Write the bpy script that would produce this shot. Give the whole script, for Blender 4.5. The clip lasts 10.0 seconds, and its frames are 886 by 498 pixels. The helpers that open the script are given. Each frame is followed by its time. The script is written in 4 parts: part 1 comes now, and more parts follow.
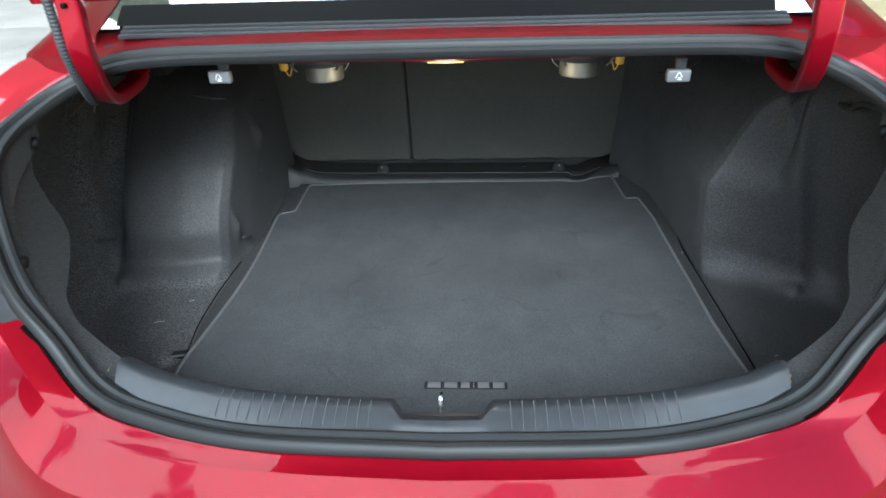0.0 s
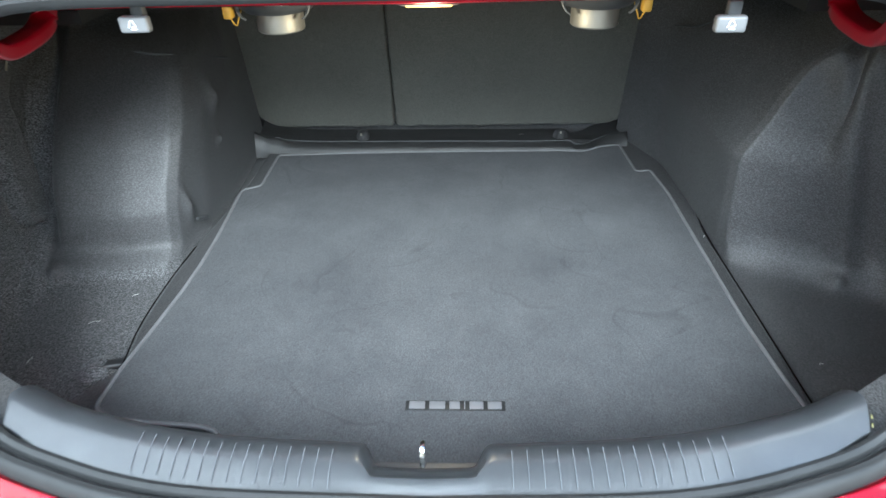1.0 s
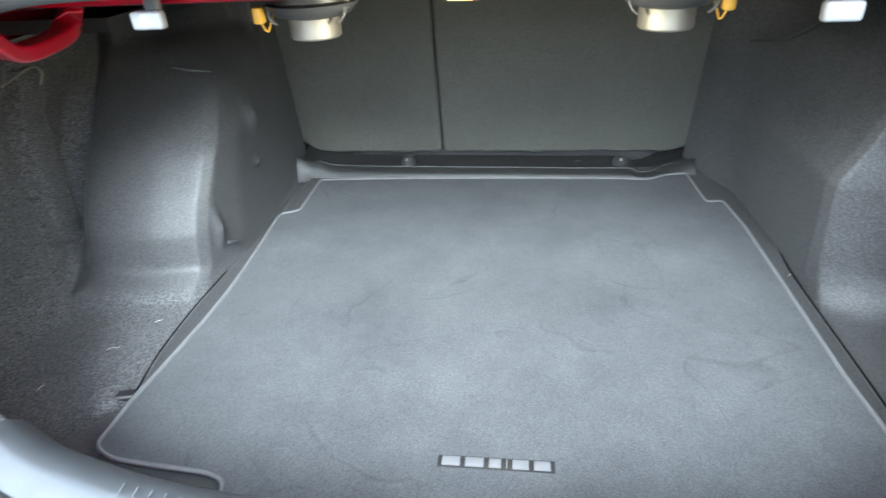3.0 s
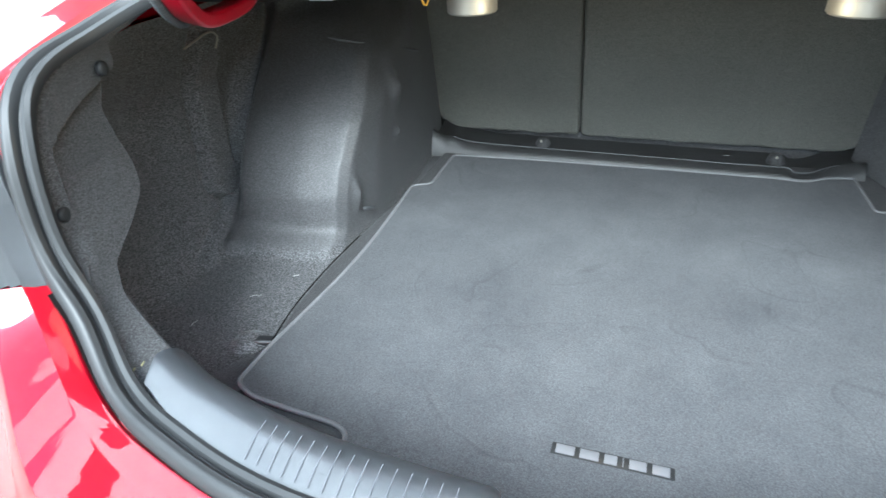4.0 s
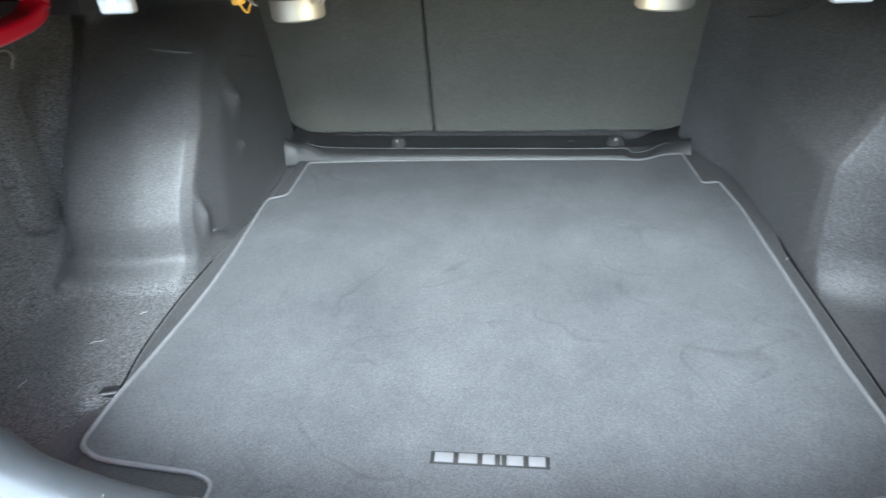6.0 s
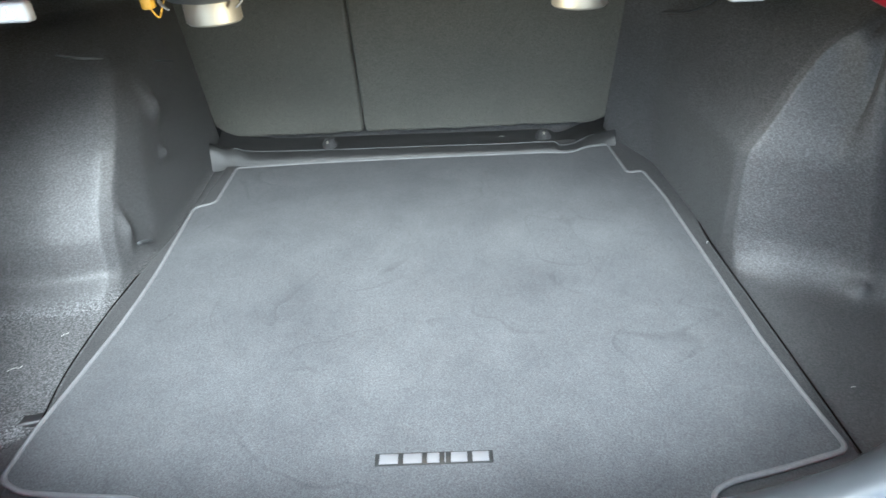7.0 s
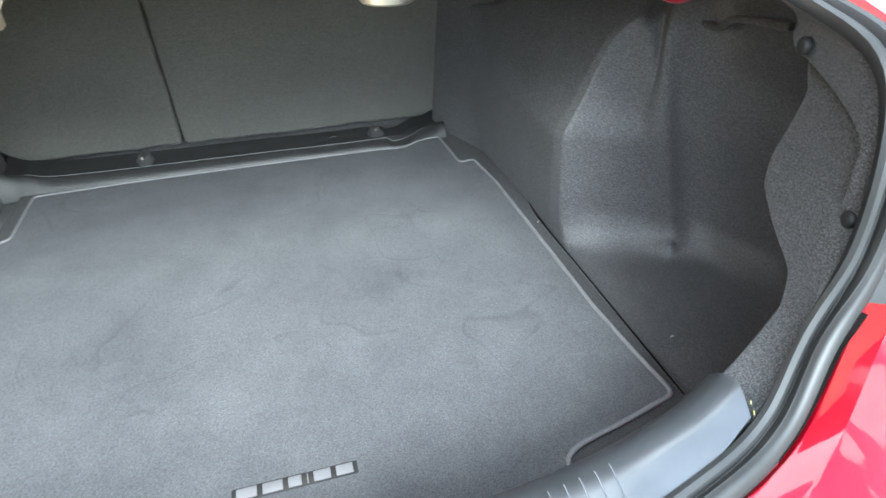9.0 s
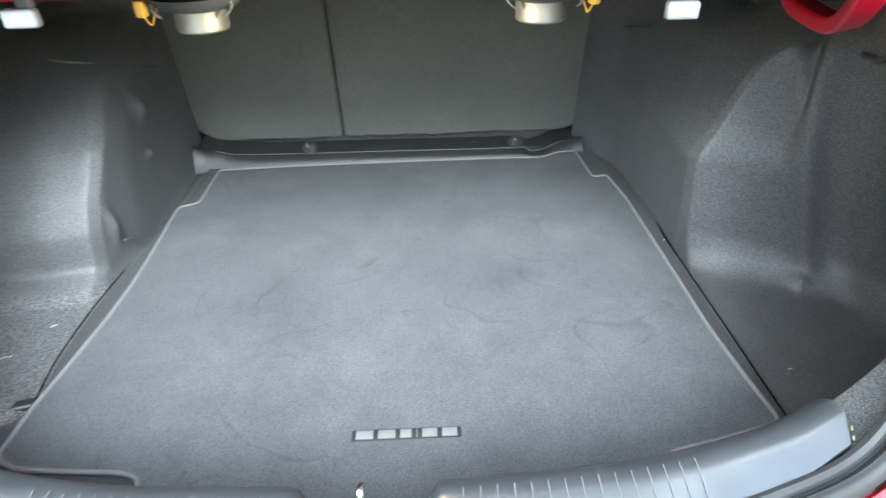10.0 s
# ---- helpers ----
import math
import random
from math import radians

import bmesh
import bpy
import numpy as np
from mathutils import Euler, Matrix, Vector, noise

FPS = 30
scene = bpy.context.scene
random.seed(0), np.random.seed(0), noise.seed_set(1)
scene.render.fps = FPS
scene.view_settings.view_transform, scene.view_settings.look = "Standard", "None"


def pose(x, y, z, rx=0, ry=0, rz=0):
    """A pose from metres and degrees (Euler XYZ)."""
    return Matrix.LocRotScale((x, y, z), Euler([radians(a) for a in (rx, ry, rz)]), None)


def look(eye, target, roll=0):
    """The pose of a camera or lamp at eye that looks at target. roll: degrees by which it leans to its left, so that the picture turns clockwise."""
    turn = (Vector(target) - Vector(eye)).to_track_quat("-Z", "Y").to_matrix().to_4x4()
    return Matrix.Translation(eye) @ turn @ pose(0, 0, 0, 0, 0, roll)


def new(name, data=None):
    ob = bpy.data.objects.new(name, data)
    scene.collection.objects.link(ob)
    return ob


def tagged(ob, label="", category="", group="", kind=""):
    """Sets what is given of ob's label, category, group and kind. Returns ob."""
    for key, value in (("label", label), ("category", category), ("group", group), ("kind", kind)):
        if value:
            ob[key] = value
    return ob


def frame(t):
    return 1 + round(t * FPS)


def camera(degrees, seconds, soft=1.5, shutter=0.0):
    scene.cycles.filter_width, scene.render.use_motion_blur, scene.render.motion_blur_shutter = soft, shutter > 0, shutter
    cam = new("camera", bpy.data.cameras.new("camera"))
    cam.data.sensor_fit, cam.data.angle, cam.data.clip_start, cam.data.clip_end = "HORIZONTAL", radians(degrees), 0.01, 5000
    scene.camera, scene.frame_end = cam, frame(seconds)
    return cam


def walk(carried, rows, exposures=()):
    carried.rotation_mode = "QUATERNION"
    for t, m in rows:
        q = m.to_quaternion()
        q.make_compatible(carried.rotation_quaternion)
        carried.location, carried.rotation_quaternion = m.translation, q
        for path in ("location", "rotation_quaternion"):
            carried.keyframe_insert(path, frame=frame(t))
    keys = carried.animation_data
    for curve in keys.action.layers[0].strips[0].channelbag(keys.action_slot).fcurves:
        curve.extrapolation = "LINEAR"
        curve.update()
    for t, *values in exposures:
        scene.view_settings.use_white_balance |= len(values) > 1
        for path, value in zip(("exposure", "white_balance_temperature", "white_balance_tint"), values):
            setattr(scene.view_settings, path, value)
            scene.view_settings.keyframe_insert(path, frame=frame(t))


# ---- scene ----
cam = camera(72.9, 10.0, shutter=0.5)
PATH = [
    (0, (0.0458, 0.2040, 1.2980), (-0.0609, 1.9325, 0.2976), -2.00),
    (0.5, (0.0389, 0.2950, 1.2736), (-0.0387, 1.9895, 0.2141), -1.68),
    (1, (0.0446, 0.3968, 1.2382), (-0.0311, 2.0597, 0.1295), -1.62),
    (1.5, (0.0557, 0.4665, 1.1992), (-0.0224, 2.1443, 0.1135), -1.87),
    (2, (0.0602, 0.4996, 1.1614), (-0.0135, 2.2230, 0.1494), -1.94),
    (2.2, (0.0596, 0.5040, 1.1566), (-0.0196, 2.2379, 0.1629), -2.08),
    (3.3, (0.0438, 0.4841, 1.1729), (-0.3214, 2.1678, 0.1572), -3.41),
    (3.5, (0.0369, 0.4855, 1.1707), (-0.4144, 2.1416, 0.1443), -3.55),
    (4, (0.0259, 0.4833, 1.1708), (-0.5853, 2.0775, 0.1292), -3.74),
    (4.5, (0.0287, 0.4824, 1.1732), (-0.6626, 2.0503, 0.1419), -4.59),
    (5, (0.0262, 0.4849, 1.1745), (-0.6500, 2.0608, 0.1453), -4.84),
    (5.5, (0.0393, 0.5008, 1.1628), (-0.4494, 2.1414, 0.1285), -4.60),
    (6, (0.0513, 0.5215, 1.1738), (-0.1735, 2.1937, 0.1000), -3.38),
    (7.3, (0.0648, 0.5245, 1.1803), (0.1220, 2.1963, 0.0840), -2.88),
    (7.5, (0.0683, 0.5307, 1.1777), (0.2155, 2.1961, 0.0802), -2.81),
    (8, (0.0748, 0.5396, 1.1783), (0.4519, 2.1547, 0.0606), -1.90),
    (8.5, (0.0815, 0.5412, 1.1754), (0.5640, 2.1266, 0.0557), -1.08),
    (9, (0.0830, 0.5361, 1.1783), (0.5290, 2.1342, 0.0615), -0.85),
    (9.5, (0.0723, 0.4988, 1.1858), (0.3124, 2.1563, 0.0926), -0.49),
    (10, (0.0702, 0.4542, 1.1964), (0.1118, 2.1429, 0.1256), -1.42),
]
EXPOSURE = [(t, v - 0.10, 5320 if t < 7 else 5450, 0) for t, v in ((0.0, 2.5), (0.5, 3.05), (1.0, 3.45), (1.5, 3.98), (2.0, 4.12), (3.5, 4.07), (4.5, 3.68), (5.5, 3.97), (6.0, 4.15), (7.5, 4.2), (8.5, 4.0), (10.0, 4.1))]
walk(cam, [(t, look(eye, target, roll)) for t, eye, target, roll in PATH], EXPOSURE)

# ---- world and sun ----
SUN_ELEVATION, SUN_AZIMUTH = 38.0, 174.0   # azimuth from +y (ahead of the car), minus to the left
world = bpy.data.worlds.new("sky")
scene.world = world
world.use_nodes = True
wn = world.node_tree.nodes
sky = wn.new("ShaderNodeTexSky")
sky.sky_type, sky.sun_disc = "NISHITA", False
sky.sun_elevation, sky.sun_rotation = radians(SUN_ELEVATION), radians(SUN_AZIMUTH)
sky.air_density, sky.dust_density, sky.ozone_density = 1.0, 1.8, 1.0
wn["Background"].inputs["Strength"].default_value = 0.08
wl = world.node_tree.links                      # broken white clouds over the whole sky
cloud_at = wn.new("ShaderNodeTexCoord")
cloud = wn.new("ShaderNodeTexNoise")
cloud.inputs["Scale"].default_value, cloud.inputs["Detail"].default_value, cloud.inputs["Roughness"].default_value = 2.1, 5.0, 0.5
wl.new(cloud_at.outputs["Generated"], cloud.inputs["Vector"])
cover = wn.new("ShaderNodeValToRGB")
cover.color_ramp.elements[0].position, cover.color_ramp.elements[1].position = 0.455, 0.475
cover.color_ramp.elements[0].color, cover.color_ramp.elements[1].color = (0, 0, 0, 1), (1, 1, 1, 1)
wl.new(cloud.outputs["Fac"], cover.inputs["Fac"])
white = wn.new("ShaderNodeMix")
white.data_type = "RGBA"
white.inputs[7].default_value = (12.0, 11.8, 11.4, 1)
wl.new(cover.outputs["Color"], white.inputs[0])
wl.new(sky.outputs["Color"], white.inputs[6])
wl.new(white.outputs[2], wn["Background"].inputs["Color"])
sun_data = bpy.data.lights.new("sun", "SUN")
sun_data.energy, sun_data.angle, sun_data.color = 1.2, radians(30), (1.0, 0.95, 0.88)
sun = new("sun", sun_data)
e, a = radians(SUN_ELEVATION), radians(SUN_AZIMUTH)
sun.matrix_world = look((0, 0, 30), Vector((0, 0, 30)) - Vector((math.sin(a) * math.cos(e), math.cos(a) * math.cos(e), math.sin(e))))


# ---- materials ----
def material(name, color, rough=0.5, metal=0.0, spec=0.5):
    m = bpy.data.materials.new(name)
    m.use_nodes = True
    b = m.node_tree.nodes["Principled BSDF"]
    b.inputs["Base Color"].default_value = (*color, 1)
    b.inputs["Roughness"].default_value, b.inputs["Metallic"].default_value = rough, metal
    b.inputs["Specular IOR Level"].default_value = spec
    return m, m.node_tree.nodes, m.node_tree.links, b


def noise_tex(n, l, scale, detail=4.0, rough=0.6, stretch=None):
    co = n.new("ShaderNodeTexCoord")
    mp = n.new("ShaderNodeMapping")                      # turned, so that no surface lies along the noise's own grid
    mp.inputs["Rotation"].default_value = (0.5, 0.8, 0.3) if not stretch else (0.0, 0.0, 0.0)
    mp.inputs["Scale"].default_value = stretch or (1.0, 1.0, 1.0)
    l.new(co.outputs["Object"], mp.inputs["Vector"])
    out = mp.outputs["Vector"]
    t = n.new("ShaderNodeTexNoise")
    t.inputs["Scale"].default_value, t.inputs["Detail"].default_value, t.inputs["Roughness"].default_value = scale, detail, rough
    l.new(out, t.inputs["Vector"])
    return t.outputs["Fac"]


def ramp(n, l, fac, lo, hi, c0, c1):
    r = n.new("ShaderNodeValToRGB")
    r.color_ramp.elements[0].position, r.color_ramp.elements[1].position = lo, hi
    r.color_ramp.elements[0].color, r.color_ramp.elements[1].color = (*c0, 1), (*c1, 1)
    l.new(fac, r.inputs["Fac"])
    return r.outputs["Color"]


def mix(n, l, a, b, fac, mode="MULTIPLY"):
    m = n.new("ShaderNodeMix")
    m.data_type, m.blend_type = "RGBA", mode
    if isinstance(fac, float):
        m.inputs[0].default_value = fac
    else:
        l.new(fac, m.inputs[0])
    l.new(a, m.inputs[6])
    l.new(b, m.inputs[7])
    return m.outputs[2]


def bump(n, l, b, height, strength, distance):
    k = n.new("ShaderNodeBump")
    k.inputs["Strength"].default_value, k.inputs["Distance"].default_value = strength, distance
    l.new(height, k.inputs["Height"])
    l.new(k.outputs["Normal"], b.inputs["Normal"])


def carpet(name, color, fleck, scale=420.0, patch=7.0, lo=0.38, hi=0.66, depth=0.0015, streak=None, scuff=0.0, rough=0.7, spec=0.35, fuzz=0.04):
    """Needled felt or cut pile: fibres as fine flecks, brushed patches at hand size, swirled scuffs."""
    m, n, l, b = material(name, color, rough, 0.0, spec)
    fine = noise_tex(n, l, scale, 3.0, 0.75, streak)
    base = ramp(n, l, fine, lo, hi, color, fleck)
    big = ramp(n, l, noise_tex(n, l, patch, 5.0, 0.65), 0.3, 0.72, (0.87, 0.87, 0.875), (1.09, 1.09, 1.09))
    base = mix(n, l, base, big, 1.0)
    if scuff:
        smudge = ramp(n, l, noise_tex(n, l, 7.3, 6.0, 0.68), 0.30, 0.70, (0.82, 0.827, 0.84), (1.10, 1.10, 1.09))
        base = mix(n, l, base, smudge, 1.0)
        for size, bend, seed in ((2.3, 1.6, 5.2), (4.1, 1.1, 8.6)):
            lines = noise_tex(n, l, size, 1.2, 0.45)
            lines.node.inputs["Distortion"].default_value = bend
            r = n.new("ShaderNodeValToRGB")
            for p in (0.49, 0.51):
                r.color_ramp.elements.new(p)
            for el, p, v in zip(r.color_ramp.elements, (0.486, 0.497, 0.503, 0.516), (1.0, 1.0 - scuff, 1.0 + scuff * 0.3, 1.0)):
                el.position, el.color = p, (v, v, v, 1)
            l.new(lines, r.inputs["Fac"])
            broken = ramp(n, l, noise_tex(n, l, seed, 2.0, 0.5), 0.50, 0.60, (0, 0, 0), (1, 1, 1))
            base = mix(n, l, base, r.outputs["Color"], broken)
    l.new(base, b.inputs["Base Color"])
    b.inputs["Sheen Weight"].default_value, b.inputs["Sheen Roughness"].default_value = fuzz, 0.5
    bump(n, l, b, fine, 0.7, depth)
    return m


def plastic(name, color, rough=0.5, grain=900.0, depth=0.0003, spec=0.5):
    m, n, l, b = material(name, color, rough, 0.0, spec)
    f = noise_tex(n, l, grain, 2.0)
    l.new(ramp(n, l, noise_tex(n, l, 18.0), 0.3, 0.75, tuple(c * 0.85 for c in color), tuple(min(1, c * 1.12) for c in color)), b.inputs["Base Color"])
    bump(n, l, b, f, 0.35, depth)
    return m


def car_paint():
    m, n, l, b = material("red_metallic_paint", (0.30, 0.003, 0.009), 0.30, 0.45, 0.1)
    flake = noise_tex(n, l, 2500.0, 1.0)
    l.new(ramp(n, l, flake, 0.35, 0.75, (0.33, 0.0016, 0.013), (0.44, 0.0023, 0.020)), b.inputs["Base Color"])
    b.inputs["Coat Weight"].default_value, b.inputs["Coat Roughness"].default_value = 1.0, 0.015
    b.inputs["Coat IOR"].default_value = 1.56
    return m


def ground_mat(name, c0, c1, fine, coarse, rough=0.9, depth=0.004):
    m, n, l, b = material(name, c0, rough, 0.0, 0.3)
    f = noise_tex(n, l, fine, 4.0, 0.7)
    base = ramp(n, l, f, 0.3, 0.7, c0, c1)
    big = ramp(n, l, noise_tex(n, l, coarse, 5.0), 0.3, 0.7, (0.8, 0.8, 0.8), (1.1, 1.1, 1.1))
    l.new(mix(n, l, base, big, 1.0), b.inputs["Base Color"])
    bump(n, l, b, f, 0.6, depth)
    return m


def liner_felt():
    """Moulded felt of the side walls: rough nap with pale fibres, or pressed smooth and faintly shiny."""
    m, n, l, b = material("moulded_liner_felt", (0.03, 0.03, 0.031), 0.6, 0.0, 0.5)
    fine = noise_tex(n, l, 430.3, 2.0, 0.7)
    nap = ramp(n, l, fine, 0.43, 0.71, (0.019, 0.019, 0.0196), (0.185, 0.185, 0.19))
    flat = ramp(n, l, noise_tex(n, l, 390.7, 2.0, 0.7), 0.40, 0.72, (0.023, 0.023, 0.0236), (0.078, 0.078, 0.081))
    at_press = n.new("ShaderNodeAttribute")
    at_press.attribute_name = "pressed"
    fac = at_press.outputs["Fac"]
    base = mix(n, l, nap, flat, fac, "MIX")
    big = ramp(n, l, noise_tex(n, l, 5.0, 5.0, 0.65), 0.3, 0.72, (0.85, 0.85, 0.855), (1.1, 1.1, 1.1))
    l.new(mix(n, l, base, big, 1.0), b.inputs["Base Color"])
    for socket, rough_value, flat_value in (("Roughness", 0.78, 0.55), ("Specular IOR Level", 0.3, 0.5), ("Sheen Weight", 0.10, 0.06)):
        r = n.new("ShaderNodeMapRange")
        r.inputs["To Min"].default_value, r.inputs["To Max"].default_value = rough_value, flat_value
        l.new(fac, r.inputs["Value"])
        l.new(r.outputs["Result"], b.inputs[socket])
    bump(n, l, b, fine, 0.7, 0.0011)
    return m


PAINT = car_paint()
MAT_PILE = carpet("charcoal_mat_pile", (0.035, 0.036, 0.038), (0.079, 0.081, 0.085), 480.0, 9.0, 0.36, 0.66, 0.0007, None, 0.20, 0.75, 0.2)
BINDING = carpet("grey_binding_tape", (0.085, 0.085, 0.088), (0.135, 0.135, 0.139), 900.0, 30.0, 0.38, 0.66, 0.0006)
FELT = carpet("black_needle_felt", (0.014, 0.014, 0.0145), (0.120, 0.120, 0.123), 520.3, 6.0, 0.43, 0.72, 0.0015, None, 0.0, 0.7, 0.35, 0.12)
BOARD_FELT = carpet("floor_board_felt", (0.010, 0.010, 0.0105), (0.050, 0.050, 0.051), 560.3, 6.0, 0.38, 0.68, 0.0010, None, 0.0, 0.75, 0.3, 0.05)
FELT_SMOOTH = carpet("moulded_black_felt", (0.020, 0.020, 0.0205), (0.092, 0.092, 0.095), 430.7, 5.0, 0.40, 0.70, 0.0010, None, 0.0, 0.56, 0.65, 0.07)
LINER_FELT = liner_felt()
SEAT_FELT = carpet("seat_back_carpet", (0.032, 0.0325, 0.028), (0.130, 0.130, 0.113), 523.3, 4.0, 0.42, 0.66, 0.001, (1.0, 1.0, 2.2))
LIP_FELT = carpet("pressed_lip_felt", (0.017, 0.017, 0.0172), (0.047, 0.047, 0.047), 703.3, 8.0, 0.36, 0.7, 0.0004, None, 0.0, 0.45, 0.8, 0.05)
TRIM = plastic("grey_black_sill_plastic", (0.073, 0.077, 0.084), 0.28, 1100.0, 0.00015, 1.0)
# near copy of the sill plastic, a touch lighter
RIB = plastic("rib_plastic", (0.074, 0.078, 0.085), 0.28, 1100.0, 0.0001)
BLACK = plastic("black_plastic", (0.018, 0.018, 0.019), 0.45)
LAMP_GREY = plastic("smoked_grey_plastic", (0.05, 0.052, 0.055), 0.5, spec=0.35)
RUBBER = plastic("black_rubber", (0.017, 0.0175, 0.018), 0.5, 600.0, 0.0003, 0.32)
METAL, *_ = material("dull_zinc_steel", (0.30, 0.285, 0.25), 0.55, 0.75)
CHROME, *_ = material("bright_steel", (0.75, 0.75, 0.75), 0.2, 1.0)
WHITE = plastic("white_print", (0.85, 0.85, 0.85), 0.5)
SILVER_THREAD = plastic("silver_thread", (0.115, 0.115, 0.122), 0.5)
HANDLE = plastic("pale_grey_plastic", (0.125, 0.127, 0.131), 0.45)
YELLOW = plastic("yellow_plastic", (0.55, 0.32, 0.04), 0.4)
LINT, *_ = material("white_lint", (0.5, 0.5, 0.48), 0.9)
TYRE = plastic("tyre_rubber", (0.02, 0.02, 0.02), 0.8)
RED_LENS, *_ = material("red_lamp_lens", (0.35, 0.003, 0.006), 0.08, 0.0)
GLASS, gn, gl, gb = material("tinted_glass", (0.05, 0.09, 0.085), 0.02)
gb.inputs["Transmission Weight"].default_value = 1.0
FRIT, *_ = material("black_glass_edge", (0.004, 0.003, 0.0028), 0.45, 0.0, 0.05)
BULB, bn, bl, bb = material("warm_bulb_lens", (0.35, 0.16, 0.05), 0.4)
bb.inputs["Emission Color"].default_value, bb.inputs["Emission Strength"].default_value = (1.0, 0.40, 0.07, 1), 0.6
CONCRETE = ground_mat("sunlit_concrete", (0.23, 0.21, 0.185), (0.30, 0.28, 0.25), 60.0, 1.2, 0.9, 0.002)
ASPHALT = ground_mat("grey_asphalt", (0.045, 0.045, 0.046), (0.16, 0.16, 0.155), 140.0, 2.0, 0.9, 0.006)
DRY_GRASS = ground_mat("dry_grass", (0.20, 0.16, 0.08), (0.42, 0.35, 0.20), 90.0, 1.5, 0.95, 0.02)


# ---- building helpers ----
def part(name, bm, mat, parent=None, label="", smooth=True, sharp=42):
    me = bpy.data.meshes.new(name)
    bm.normal_update()
    bm.to_mesh(me)
    bm.free()
    me.materials.append(mat)
    if smooth:
        me.shade_smooth()
        me.set_sharp_from_angle(angle=radians(sharp))
    ob = new(name, me)
    if parent:
        ob.parent = parent
    if label:
        ob["label"] = label
    return ob


def spline(pts, n):
    """n points along a Catmull-Rom curve through pts, evenly by length."""
    p = np.array(pts, float)
    q = np.vstack([2 * p[0] - p[1], p, 2 * p[-1] - p[-2]])
    out = []
    for i in range(1, len(q) - 2):
        for u in np.linspace(0, 1, 24, endpoint=False):
            a, b, c, d = q[i - 1], q[i], q[i + 1], q[i + 2]
            out.append(0.5 * (2 * b + (c - a) * u + (2 * a - 5 * b + 4 * c - d) * u * u + (3 * b - a - 3 * c + d) * u ** 3))
    out.append(p[-1])
    out = np.array(out)
    s = np.r_[0, np.cumsum(np.linalg.norm(np.diff(out, axis=0), axis=1))]
    t = np.linspace(0, s[-1], n)
    return np.stack([np.interp(t, s, out[:, k]) for k in range(out.shape[1])], 1)


def stations(pts, per=6):
    """Catmull-Rom with the same number of steps between each two key points, so that rows match."""
    p = np.array(pts, float)
    q = np.vstack([2 * p[0] - p[1], p, 2 * p[-1] - p[-2]])
    out = []
    for i in range(1, len(q) - 2):
        a, b, c, d = q[i - 1], q[i], q[i + 1], q[i + 2]
        for u in np.linspace(0, 1, per, endpoint=False):
            out.append(0.5 * (2 * b + (c - a) * u + (2 * a - 5 * b + 4 * c - d) * u * u + (3 * b - a - 3 * c + d) * u ** 3))
    out.append(p[-1])
    return np.array(out)


def grid_mesh(rows, closed=False, flip=False, thick=0.0):
    """Faces over rows of points of equal length; thick adds a back skin with rims."""
    bm = bmesh.new()
    v = [[bm.verts.new(p) for p in r] for r in rows]
    m = len(rows[0])
    for i in range(len(rows) - 1):
        for j in range(m if closed else m - 1):
            k = (j + 1) % m
            f = (v[i][j], v[i + 1][j], v[i + 1][k], v[i][k])
            bm.faces.new(f[::-1] if flip else f)
    if thick:
        bmesh.ops.solidify(bm, geom=bm.faces[:], thickness=thick)
    return bm


def box(sx, sy, sz, at=(0, 0, 0), bevel=0.0, seg=2, turn=None):
    bm = bmesh.new()
    bmesh.ops.create_cube(bm, size=1.0)
    bmesh.ops.scale(bm, vec=(sx, sy, sz), verts=bm.verts)
    if bevel:
        bmesh.ops.bevel(bm, geom=bm.edges[:], offset=bevel, segments=seg, affect="EDGES", profile=0.5)
    if turn:
        bmesh.ops.transform(bm, matrix=turn, verts=bm.verts)
    bmesh.ops.translate(bm, vec=at, verts=bm.verts)
    return bm


def lathe(profile, at, axis="z", seg=40):
    """Turned solid from (radius, height) pairs."""
    bm = bmesh.new()
    rings = []
    for r, h in profile:
        ring = []
        for i in range(seg):
            a = 2 * math.pi * i / seg
            p = (r * math.cos(a), r * math.sin(a), h) if axis == "z" else (h, r * math.cos(a), r * math.sin(a))
            ring.append(bm.verts.new((p[0] + at[0], p[1] + at[1], p[2] + at[2])))
        rings.append(ring)
    for a, b in zip(rings, rings[1:]):
        for i in range(seg):
            bm.faces.new((a[i], a[(i + 1) % seg], b[(i + 1) % seg], b[i]))
    bm.faces.new(rings[0][::-1])
    bm.faces.new(rings[-1])
    bmesh.ops.recalc_face_normals(bm, faces=bm.faces[:])
    return bm


def sweep(path, profile, up=(0, 0, 1), closed=False, scale=None):
    """A profile of (side, up) pairs swept along a path of points."""
    path = np.array(path, float)
    n = len(path)
    bm = bmesh.new()
    rings = []
    for i in range(n):
        a, b = path[(i - 1) % n if closed else max(i - 1, 0)], path[(i + 1) % n if closed else min(i + 1, n - 1)]
        t = Vector(b - a).normalized()
        side = t.cross(Vector(up)).normalized()
        u = side.cross(t).normalized()
        k = scale[i] if scale is not None else 1.0
        rings.append([bm.verts.new(Vector(path[i]) + side * (p * k) + u * (q * k)) for p, q in profile])
    m = len(profile)
    for i in range(n if closed else n - 1):
        r, s = rings[i], rings[(i + 1) % n]
        for j in range(m):
            bm.faces.new((r[j], r[(j + 1) % m], s[(j + 1) % m], s[j]))
    if not closed:
        bm.faces.new(rings[0])
        bm.faces.new(rings[-1][::-1])
    bmesh.ops.recalc_face_normals(bm, faces=bm.faces[:])
    return bm


